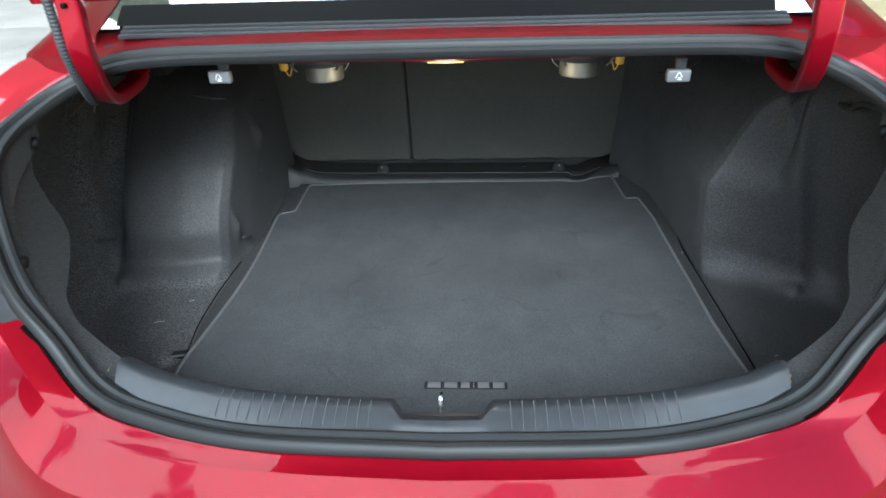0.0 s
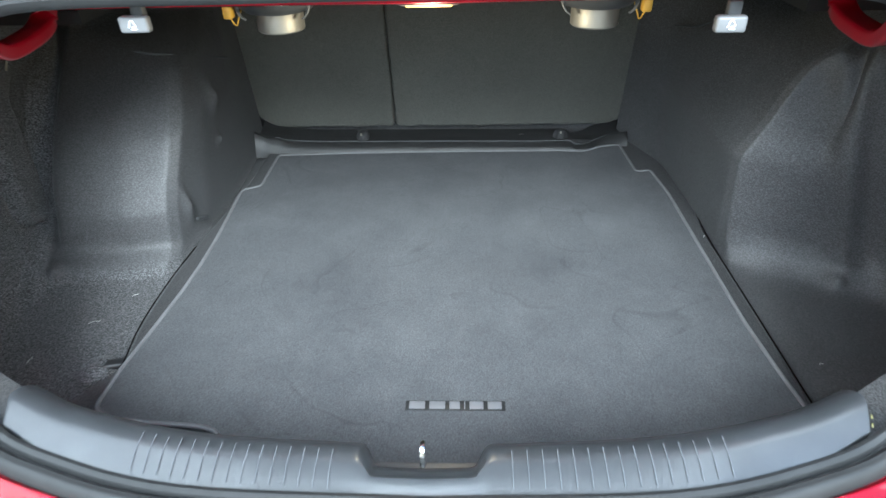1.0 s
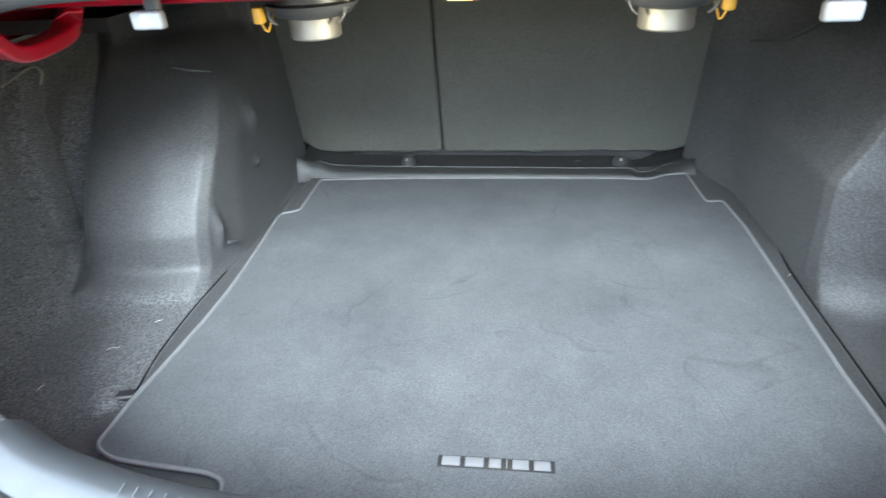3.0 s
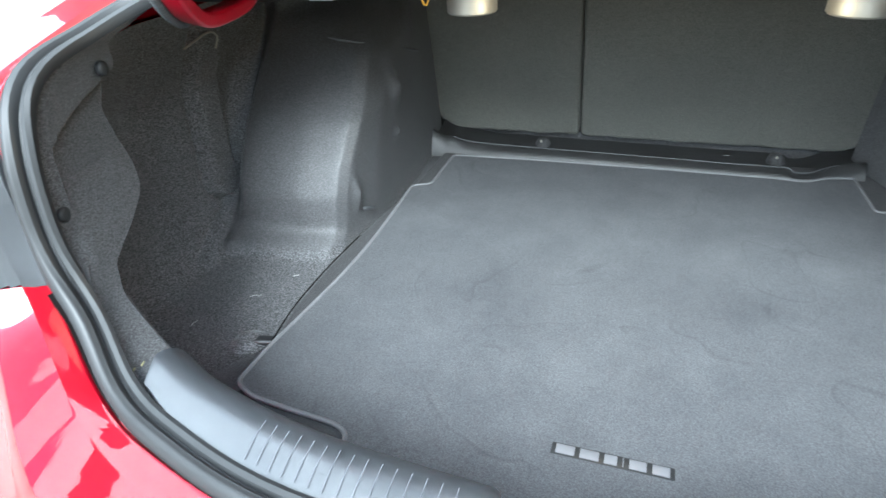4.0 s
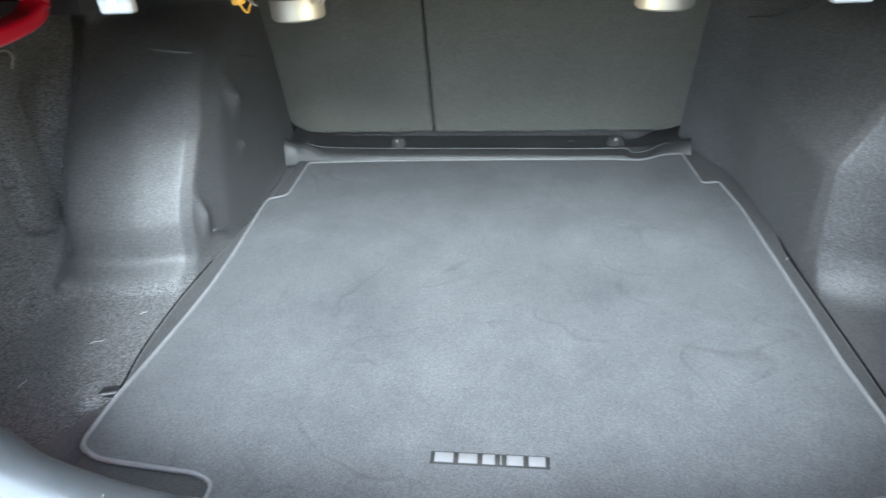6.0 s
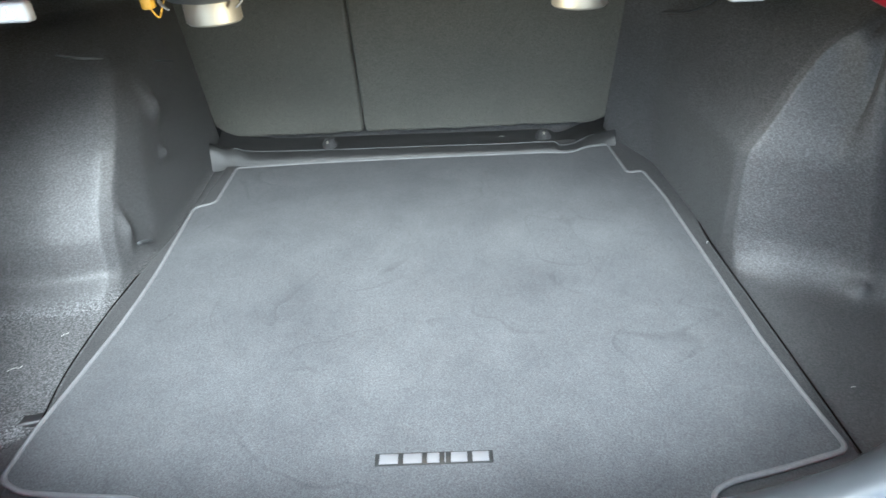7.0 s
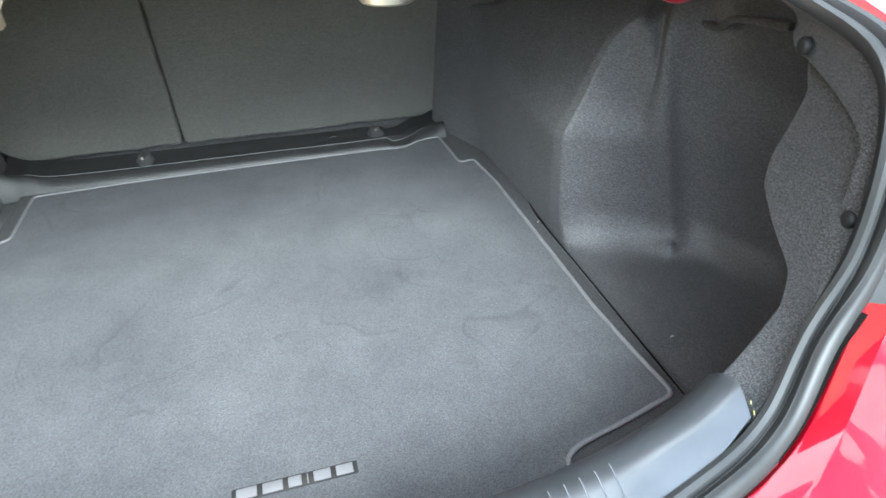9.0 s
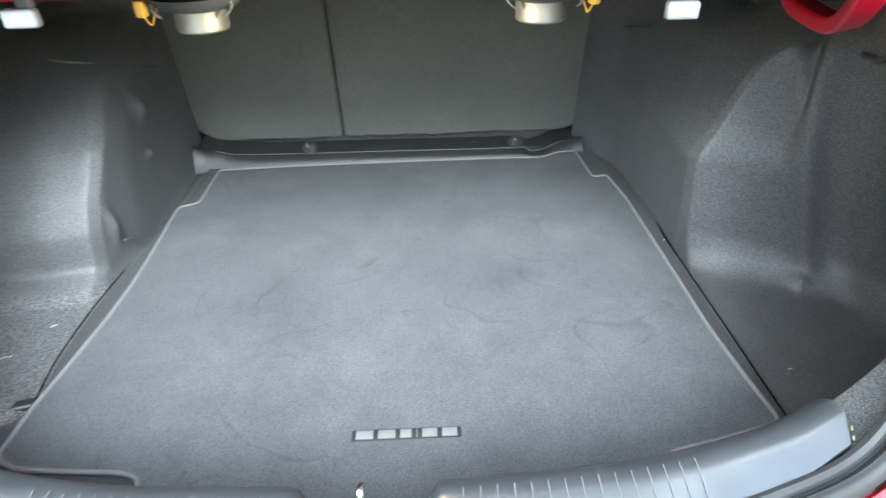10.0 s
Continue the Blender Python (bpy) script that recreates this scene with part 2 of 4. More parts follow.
def circle(r, k=10):
    return [(r * math.cos(2 * math.pi * i / k), r * math.sin(2 * math.pi * i / k)) for i in range(k)]


def rounded_rect(w, h, r, k=4):
    out = []
    for cx, cy, a0 in ((w / 2 - r, h / 2 - r, 0), (-w / 2 + r, h / 2 - r, 90), (-w / 2 + r, -h / 2 + r, 180), (w / 2 - r, -h / 2 + r, 270)):
        for i in range(k + 1):
            a = radians(a0 + 90 * i / k)
            out.append((cx + r * math.cos(a), cy + r * math.sin(a)))
    return out


def slab(outline, z0, z1, bevel=0.0, seg=2):
    """A flat plate with the given outline."""
    bm = bmesh.new()
    lo = [bm.verts.new((x, y, z0)) for x, y in outline]
    hi = [bm.verts.new((x, y, z1)) for x, y in outline]
    n = len(outline)
    for i in range(n):
        bm.faces.new((lo[i], lo[(i + 1) % n], hi[(i + 1) % n], hi[i]))
    bm.faces.new(lo[::-1])
    top = bm.faces.new(hi)
    bmesh.ops.recalc_face_normals(bm, faces=bm.faces[:])
    if bevel:
        bmesh.ops.bevel(bm, geom=list(top.edges), offset=bevel, segments=seg, affect="EDGES", profile=0.5)
    return bm


def soften(outline, r, k=4):
    """Rounds the corners of a closed outline."""
    out, n = [], len(outline)
    for i in range(n):
        a, b, c = (Vector(outline[j % n]) for j in (i - 1, i, i + 1))
        d0, d1 = (a - b), (c - b)
        q = min(r, d0.length * 0.45, d1.length * 0.45)
        p0, p1 = b + d0.normalized() * q, b + d1.normalized() * q
        for j in range(k + 1):
            u = j / k
            out.append(tuple((1 - u) ** 2 * p0 + 2 * u * (1 - u) * b + u * u * p1))
    return out


# ---- ground ----
def plane(name, x0, x1, y0, y1, z, mat, label):
    bm = bmesh.new()
    bm.faces.new([bm.verts.new(p) for p in ((x0, y0, z), (x1, y0, z), (x1, y1, z), (x0, y1, z))])
    return tagged(part(name, bm, mat, None, "", False), label, "ground", "", "structure")


plane("ground", -600, 600, -600, 600, -0.02, DRY_GRASS, "dry tan grass ground reaching to the horizon")
road = tagged(part("road", box(5.5, 60, 0.16, (1.13, 5, -0.08), 0.01), ASPHALT), "worn grey asphalt under and behind the car", "road", "", "structure")
pavement = tagged(new("pavement"), "pale sunlit concrete slabs with straight joints", "pavement", "", "structure")
for i in range(4):
    for j in range(10):
        bm = box(1.79, 2.99, 0.16, (-2.52 - 1.8 * i, -8 + 3.0 * j, -0.078), 0.008)
        part("concrete_slab", bm, CONCRETE, pavement)

# unseen ring, tall ahead and low behind, added to shape skylight and paint reflections
far = []
for i in range(181):
    a = 2 * math.pi * i / 180
    h = 24 + 10 * max(0, 0.4 + math.sin(a)) - 19 * max(0, -math.sin(a)) + 4 * noise.noise((math.cos(a) * 6, math.sin(a) * 6, 0)) + 3 * noise.noise((math.cos(a) * 30, math.sin(a) * 30, 2))
    far.append([(34 * math.cos(a), 34 * math.sin(a), z) for z in (-1, h * .5, h)])
tagged(part("backdrop", grid_mesh(far), ground_mat("backdrop_green", (0.03, 0.035, 0.025), (0.09, 0.10, 0.07), 0.6, 0.1), None), "unseen dark tree-line ring, added round the place to dim reflections", "trees", "", "structure")

# ---- car: rings round the boot opening, from the seal line outwards; half loops, bottom centre to top centre ----
car = tagged(new("car"), "glossy red metallic saloon car with its boot standing open", "car")
SEAL = [(0, .738, .697), (.25, .748, .697), (.40, .782, .699), (.49, .817, .712), (.555, .857, .768), (.595, .877, .845), (.608, .90, .95),
        (.613, .945, 1.015), (.612, 1.04, 1.042), (.568, 1.104, 1.071), (.468, 1.112, 1.103), (.23, 1.108, 1.109), (0, 1.107, 1.110)]
C1 = [(0, .716, .697), (.25, .727, .698), (.405, .760, .700), (.50, .795, .712), (.567, .838, .777), (.607, .868, .85), (.628, .885, .95),
      (.640, .94, 1.018), (.648, 1.045, 1.044), (.600, 1.134, 1.081), (.478, 1.139, 1.114), (.24, 1.135, 1.120), (0, 1.134, 1.121)]          # lip outside the seal
C2 = [(0, .692, .690), (.26, .702, .690), (.43, .737, .690), (.545, .790, .697), (.610, .837, .765), (.642, .858, .85), (.662, .872, .96),
      (.672, .935, 1.012), (.676, 1.05, 1.042), (.650, 1.165, 1.087), (.487, 1.164, 1.117), (.25, 1.160, 1.124), (0, 1.159, 1.125)]          # first crease
C3 = [(0, .640, .662), (.28, .650, .662), (.46, .682, .658), (.565, .730, .676), (.632, .800, .762), (.700, .850, .85), (.705, .862, .96),
      (.708, .93, 1.022), (.710, 1.07, 1.058), (.714, 1.22, 1.097), (.52, 1.19, 1.119), (.26, 1.184, 1.126), (0, 1.183, 1.127)]            # outer crease
R4 = [(0, .615, .59), (.29, .625, .59), (.475, .657, .585), (.585, .710, .60), (.655, .785, .68), (.725, .845, .80), (.745, .88, .94),
      (.76, .95, .985), (.78, 1.09, 1.01), (.80, 1.25, 1.03)]                                                                             # tucked under the crease
R5 = [(0, .565, .45), (.35, .575, .45), (.63, .632, .45), (.81, .730, .45), (.905, .797, .46), (.940, .870, .55), (.943, .950, .65),
      (.938, 1.04, .75), (.92, 1.2, .80), (.92, 1.55, .82)]                                                                                # lower bumper bulge
R6 = [(0, .60, .28), (.35, .61, .28), (.61, .655, .28), (.78, .755, .28), (.87, .83, .28), (.90, .905, .30), (.91, .98, .32),
      (.91, 1.08, .36), (.91, 1.2, .40), (.91, 1.55, .42)]
PER = 6
LAMP0, LAMP1, TOP = 27, 37, 54       # steps along the half loop: tail lamp from, to; foot of the rear pillar


def half(keys, sign, i0=0, i1=None):
    st = stations(keys, PER)
    if keys is not SEAL and keys is not C1:              # pressed panels run fair between their key points
        kern = np.hanning(13)[1:-1] / np.hanning(13)[1:-1].sum()
        st = np.stack([np.convolve(np.pad(st[:, c], 5, "reflect", reflect_type="odd"), kern, "valid") for c in range(3)], 1)
    return [(sign * x, y, z) for x, y, z in st[i0:len(st) if i1 is None else i1 + 1]]


def both(keys, i1):
    """Right half from step i1 down to the centre, and up the left half."""
    return half(keys, 1, 0, i1)[::-1] + half(keys, -1, 0, i1)[1:]


def between(a, b, u, lift=(0, 0, 0)):
    return [tuple(np.array(p) * (1 - u) + np.array(q) * u + lift) for p, q in zip(a, b)]


def outer_skin(get):
    """Rows from the seal channel over the creases; each crease gets a tight pair of rows."""
    c0, c1, c2, c3 = get(SEAL), get(C1), get(C2), get(C3)
    return [c0, between(c0, c1, .8, (0, 0, -.004)), between(c0, c1, .96), c1, between(c1, c2, .10), between(c1, c2, .5, (0, .0012, -.0012)), between(c1, c2, .95), c2,
            between(c2, c3, .05), between(c2, c3, .5, (0, -.0005, .0005)), between(c2, c3, .96), c3]


def lower_skin(get):
    c3, r4, r5, r6 = get(C3), get(R4), get(R5), get(R6)
    return [c3, between(c3, r4, .06, (0, -.001, 0)), between(c3, r4, .5, (0, -.004, .002)), r4, between(r4, r5, .35, (0, -.004, .006)), between(r4, r5, .8, (0, -.008, .014)), r5, between(r5, r6, .5, (0, -.012, 0)), r6]


part("rear_bumper", grid_mesh(outer_skin(lambda k: both(k, LAMP0)) + lower_skin(lambda k: both(k, LAMP0))[1:], thick=0.003), PAINT, car, "glossy red bumper with sharp creases", True, 24)
for s in (1, -1):
    bm = grid_mesh(outer_skin(lambda k: half(k, s, LAMP1, TOP)), flip=s < 0)
    low = [r + [(r[-1][0] + s * .03 * f, r[-1][1] + (2.4 - r[-1][1]) * f, r[-1][2] + up * f) for f in (.1, .3, .6, 1)] for r, up in zip(lower_skin(lambda k: half(k, s, LAMP0, TOP)), (.29, .275, .13, .02, .02, .01, 0, 0, 0))]
    b2 = grid_mesh(low, flip=s < 0)
    me = bpy.data.meshes.new("join")
    b2.to_mesh(me)
    b2.free()
    bm.from_mesh(me)
    bmesh.ops.remove_doubles(bm, verts=bm.verts[:], dist=1e-5)
    bmesh.ops.solidify(bm, geom=bm.faces[:], thickness=0.003)
    part("quarter_panel", bm, PAINT, car, "glossy red rear wing beside the boot", True, 24)
    fl = [half(SEAL, s, LAMP0, LAMP1), between(half(SEAL, s, LAMP0, LAMP1), half(C1, s, LAMP0, LAMP1), 1.0, (0, .006, 0))]
    part("seal_flange", grid_mesh(fl, flip=s < 0, thick=0.003), PAINT, car)
    c1, c2, c3 = (half(k, s, LAMP0, LAMP1) for k in (C1, C2, C3))
    rows = [between(c1, c1, 0, (0, .012, 0)), c1, between(c1, c2, .5, (0, -.002, 0)), c2, between(c2, c3, .08, (0, .008, 0)), between(c2, c3, .30, (0, .001, 0)), between(c2, c3, .36, (0, .012, 0)), between(c2, c3, .66, (0, .001, 0)), between(c2, c3, .70, (0, .011, 0)), between(c2, c3, .9, (0, .004, 0))]
    lamp_end = part("tail_lamp", grid_mesh(rows, flip=s < 0, thick=.012), LAMP_GREY, car, "grey moulded end of a tail lamp", True, 20)
    part("lens_edge", grid_mesh([between(c2, c3, .9, (0, .002, 0)), between(c2, c3, .95, (0, -.006, 0)), c3], flip=s < 0, thick=.004), RED_LENS, lamp_end, "thin red lens edge")
deck = outer_skin(lambda k: half(k, 1, TOP) + half(k, -1, TOP)[::-1][1:])
deck.append([(x, y + .05, z + .008) for x, y, z in deck[-1]])
part("rear_deck", grid_mesh(deck, thick=0.003), PAINT, car, "red panel between boot and rear window")


def seal_loop():
    ring = half(SEAL, 1) + half(SEAL, -1)[::-1][1:-1]
    out = half(C1, 1) + half(C1, -1)[::-1][1:-1]
    prof = [(-.016, -.005), (-.018, .001), (-.016, .0075), (-.011, .0095), (-.006, .0075), (-.0035, .002), (-.002, .002), (0, .0065), (.004, .0102), (.0055, .0100), (.0085, .0113), (.0105, .0110), (.0120, .0105), (.0150, .0080), (.0175, .003), (.019, -.003), (.018, -.006)]
    n = len(ring)
    rows = []
    for i in range(n):
        t = (Vector(ring[(i + 1) % n]) - Vector(ring[i - 1])).normalized()
        o = Vector(out[i]) - Vector(ring[i])
        o = (o - t * o.dot(t)).normalized()
        nrm = t.cross(o)
        if nrm.dot(Vector((0, -.6, .8))) < 0:
            nrm = -nrm
        rows.append([Vector(ring[i]) + o * u + nrm * (v + .002) for u, v in prof])
    rows.append(rows[0])
    return grid_mesh(rows, closed=True)


def shut_gap(sign):
    """Open joint between the seal and the bumper's top edge, widest below the tail lamp."""
    ring, out = half(SEAL, sign, 15, 28), half(C1, sign, 15, 28)
    rows = []
    for i in range(1, 13):
        t = (Vector(ring[i + 1]) - Vector(ring[i - 1])).normalized()
        o = Vector(out[i]) - Vector(ring[i])
        o = (o - t * o.dot(t)).normalized()
        nrm = t.cross(o)
        if nrm.dot(Vector((0, -.6, .8))) < 0:
            nrm = -nrm
        w = .001 + .0048 * (i / 12) ** 1.5
        rows.append([Vector(ring[i]) + o * u + nrm * v for u, v in ((.016, -.004), (.016, .002), (.018 + w, .002), (.018 + w, -.004))])
    return grid_mesh(rows, closed=True)


for s in (1, -1):
    part("shut_gap", shut_gap(s), FRIT, car, "dark open joint beside the seal")
part("boot_seal", seal_loop(), RUBBER, car, "black double-bead rubber weatherstrip")

def pillar(sign):
    """Rear pillar from the window edge down to the shoulder."""
    u = np.linspace(0, 1, 12)[:, None]
    ends = [((.575, 1.205, 1.126), (.53, 1.95, 1.462)), ((.62, 1.20, 1.120), (.61, 1.98, 1.42)), ((.67, 1.205, 1.109), (.69, 2.1, 1.385)), ((.714, 1.22, 1.097), (.744, 2.4, 1.387))]
    rows = [[(sign * a[0], a[1] - .022, a[2] - .03)] + [(sign * p[0], p[1], p[2]) for p in np.array(a) * (1 - u) + np.array(b) * u] + [(sign * q[0], 2.42, q[1])] for (a, b), q in zip(ends, ((.50, 1.468), (.60, 1.44), (.68, 1.41), (.744, 1.392)))]
    return grid_mesh(rows, flip=sign > 0, thick=.003)


for s in (1, -1):
    part("rear_pillar", pillar(s), PAINT, car, "red pillar beside the rear window")

# ---- sill trim ----
EDGE = [(0, .800, .712), (.25, .814, .714), (.40, .842, .720), (.482, .872, .728)]      # inner top edge
OUT = [(0, .756, .702), (.25, .766, .703), (.395, .797, .706), (.470, .829, .718)]      # outer edge, under the seal


def sill_rows(keys_in, keys_out, n=90):
    a, b = spline(keys_in, n), spline(keys_out, n)
    a, b = [np.vstack([c[::-1] * (-1, 1, 1), c[1:]]) for c in (a, b)]
    cut = np.clip((.068 - abs(a[:, :1])) / .014, 0, 1) * .55      # notch for the latch
    a = a * (1 - cut) + b * cut
    down = np.array((0, 0, -1.0))
    inward = np.array((0, 1.0, 0))
    rows = [b + down * .02, b, b * .75 + a * .25 + (0, 0, .002), b * .4 + a * .6 + (0, 0, .004), b * .24 + a * .76 + (0, 0, .0035), a + (0, 0, -.003)]
    for u, v in ((.005, .0045), (.012, .0085), (.021, .016), (.029, .026), (.035, .040), (.038, .07), (.038, .15)):
        rows.append(a + inward * u + down * v)
    return rows


rows = sill_rows(EDGE, OUT)
bm = grid_mesh(rows, thick=0.003)
sill = part("sill_trim", bm, TRIM, car, "dark grey grained plastic sill cover with ribs")
for x in np.r_[np.linspace(-.307, -.096, 15), np.linspace(.092, .314, 15)]:
    a, b = (np.array([np.interp(abs(x), spline(k, 40)[:, 0], spline(k, 40)[:, c]) for c in (1, 2)]) for k in (EDGE, OUT))
    p = [(x, *(b * (1 - u) + a * u + (0, .0014 + .003 * math.sin(math.pi * u)))) for u in np.linspace(.10, .97, 7)]
    part("rib", sweep(p, rounded_rect(.0013, .0008, .0003, 2)), RIB, sill)
# latch recess in the middle of the sill
part("latch_recess", slab(soften([(-.056, .806), (-.050, .770), (.054, .770), (.060, .806)], .004), .60, .690, .002), BLACK, car, "dark recess under the latch striker")
stk = [(0, .802, .716), (0, .800, .730), (0, .792, .7345), (0, .786, .732), (0, .781, .716)]
part("latch_striker", sweep(spline(stk, 16), circle(.0032, 8), up=(1, 0, 0)), CHROME, car, "bright steel loop")

# ---- boot floor, side liners ----
tagged(part("floor_board", slab(soften([(-.508, .90), (-.508, 1.0), (-.522, 1.11), (-.535, 1.20), (-.537, 1.33), (-.530, 1.46), (-.505, 1.72), (-.50, 2.0), (.565, 2.0), (.565, 1.60), (.553, 1.50), (.553, .90)], .02), .50, .545, .004), BOARD_FELT, None, "", True, 12), "black carpeted lift-up floor board lying in the boot", "floor board")
for way in ([(-.511, 1.03), (-.524, 1.11), (-.537, 1.20), (-.539, 1.33), (-.532, 1.45)], [(.556, 1.0), (.556, 1.25), (.556, 1.49), (.566, 1.60)]):
    part("board_joint", sweep(spline([(x, y, .5435) for x, y in way], 30), rounded_rect(.0022, .0025, .0008, 2)), FRIT, car, "dark gap along the floor board")
part("well_floor", slab([(-.86, .80), (.86, .80), (.86, 2.06), (-.86, 2.06)], .49, .525), FELT_SMOOTH, car, "black felt beside the floor board")

def eased(a, k, axis):
    """Rows of points run fair along one axis; the ends stay where they are."""
    w = np.hanning(2 * k + 3)[1:-1]
    pad = [(0, 0)] * 3
    pad[axis] = (k, k)
    p = np.pad(a, pad, "reflect", reflect_type="odd")
    return np.apply_along_axis(lambda v: np.convolve(v, w / w.sum(), "valid"), axis, p)


def liner(plan, sign, coarse_from):
    """Moulded side wall, from its plan at many heights; the columns past coarse_from are of rougher felt."""
    heights = np.r_[np.linspace(.528, .62, 26), np.linspace(.6255, 1.035, 72)]
    cols = np.array([[(x, y, z) for x, y in plan(z)] for z in heights])
    cols[:, 8:11, 2] = .528 + (cols[:, 8:11, 2] - .528) * .94          # lower rim beside the hinge
    bowl = []                                                # the pocket's floor runs up into the walls
    for f, z in ((1.0, .5262), (.62, .5264), (.30, .5268), (.10, .5274)):
        r = cols[0].copy()
        r[4:, :2] = cols[0, 4:, :2] * (1 - f) + np.array((.525, 1.12)) * f
        r[4:, 2] = z
        bowl.append(r)
    cols = np.concatenate([np.array(bowl), cols])
    steps = [18] * (cols.shape[1] - 1)
    steps[8] = steps[9] = 46
    fine, edge_at = [], 9999
    for j, n in enumerate(steps):
        if j == coarse_from:
            edge_at = len(fine)
        fine += [cols[:, j] * (1 - u) + cols[:, j + 1] * u for u in np.linspace(0, 1, n, endpoint=False)]
    b = np.array(fine + [cols[:, -1]]).transpose(1, 0, 2)
    b = eased(eased(b, 4, 1), 2 if sign < 0 else 4, 0)
    if sign > 0:                                             # beyond the arch face the wall bends round in one sweep
        start = sum(steps[:6])
        bend = np.clip((np.arange(b.shape[1]) - start) / 14, 0, 1) * np.clip((sum(steps[:9]) + 20 - np.arange(b.shape[1])) / 20, 0, 1)
        b += (eased(eased(b, 20, 1), 6, 0) - b) * bend[None, :, None]
    x, y, z = b[..., 0].copy(), b[..., 1].copy(), b[..., 2].copy()
    knob = (.778, 1.345, .560) if sign < 0 else (.728, 1.312, .556)
    d2 = (x - knob[0]) ** 2 + (y - knob[1]) ** 2 + (z - knob[2]) ** 2
    shiny = np.exp(-d2 / (2 * .012 ** 2))
    b += shiny[..., None] * np.array((0, -.016, .012) if sign < 0 else (0, -.012, .006))          # moulded knob at the foot of the arch
    if sign < 0:
        for ny, nz, wy, wz, amp in ((1.665, .800, .016, .030, .019), (1.655, .705, .006, .016, .012), (1.468, .632, .010, .034, .012)):     # shallow nubs on the inner wall
            b[..., 0] -= amp * np.exp(-((y - ny) / wy) ** 2 - ((z - nz) / wz) ** 2) * (x < .56)
        mid = 1.446 + .05 * (z - .72)                        # raised strip on the side wall, rounded at its foot, in a fine groove
        off = np.sqrt((y - mid) ** 2 + np.maximum(0, .652 - z) ** 2) - .037
        on_side = 1 / (1 + np.exp((.806 - x) / .004))
        b[..., 0] += on_side * (-.024 / (1 + np.exp(off / .0028)) + .012 * np.exp(-((off - .006) / .006) ** 2))
    else:
        crest = (x - np.interp(z, (.545, .658, .781, .888, .941, 1.0), (.753, .729, .702, .679, .668, .656))) / .021
        b += (np.exp(-crest ** 2) * (y > 1.24) * np.clip((z - .545) / .05, 0, 1))[..., None] * np.array((-.004, -.011, 0))     # soft upright ridge
    b[..., 0] *= sign
    bm = grid_mesh([list(map(tuple, r)) for r in b], flip=sign > 0)
    bm.faces.index_update()
    pressed = bm.verts.layers.float.new("pressed")
    bm.verts.index_update()
    for v in bm.verts:                                       # the arch is pressed smooth; the left floor and side wall keep a rough nap
        row, col = divmod(v.index, b.shape[1])
        side_nap = np.clip((col - edge_at) / 16 + .5, 0, 1)
        # right floor darker, right inner wall paler than on the left
        floor_nap = np.clip((15 - row) / 10, 0, 1) * (1.0 if sign < 0 else 0.2)
        inner_nap = 0.0 if sign < 0 else 0.5 * np.clip((sum(steps[:4]) - col) / 18, 0, 1)
        v[pressed] = shiny[row, col] + (1 - shiny[row, col]) * (1 - inner_nap) * (1 - side_nap) * (1 - floor_nap * floor_nap * (3 - 2 * floor_nap))
    return bm


def at(z, *keys):
    """A size at height z, straight between its values at a few heights."""
    return float(np.interp(z, [k[0] for k in keys], [k[1] for k in keys]))


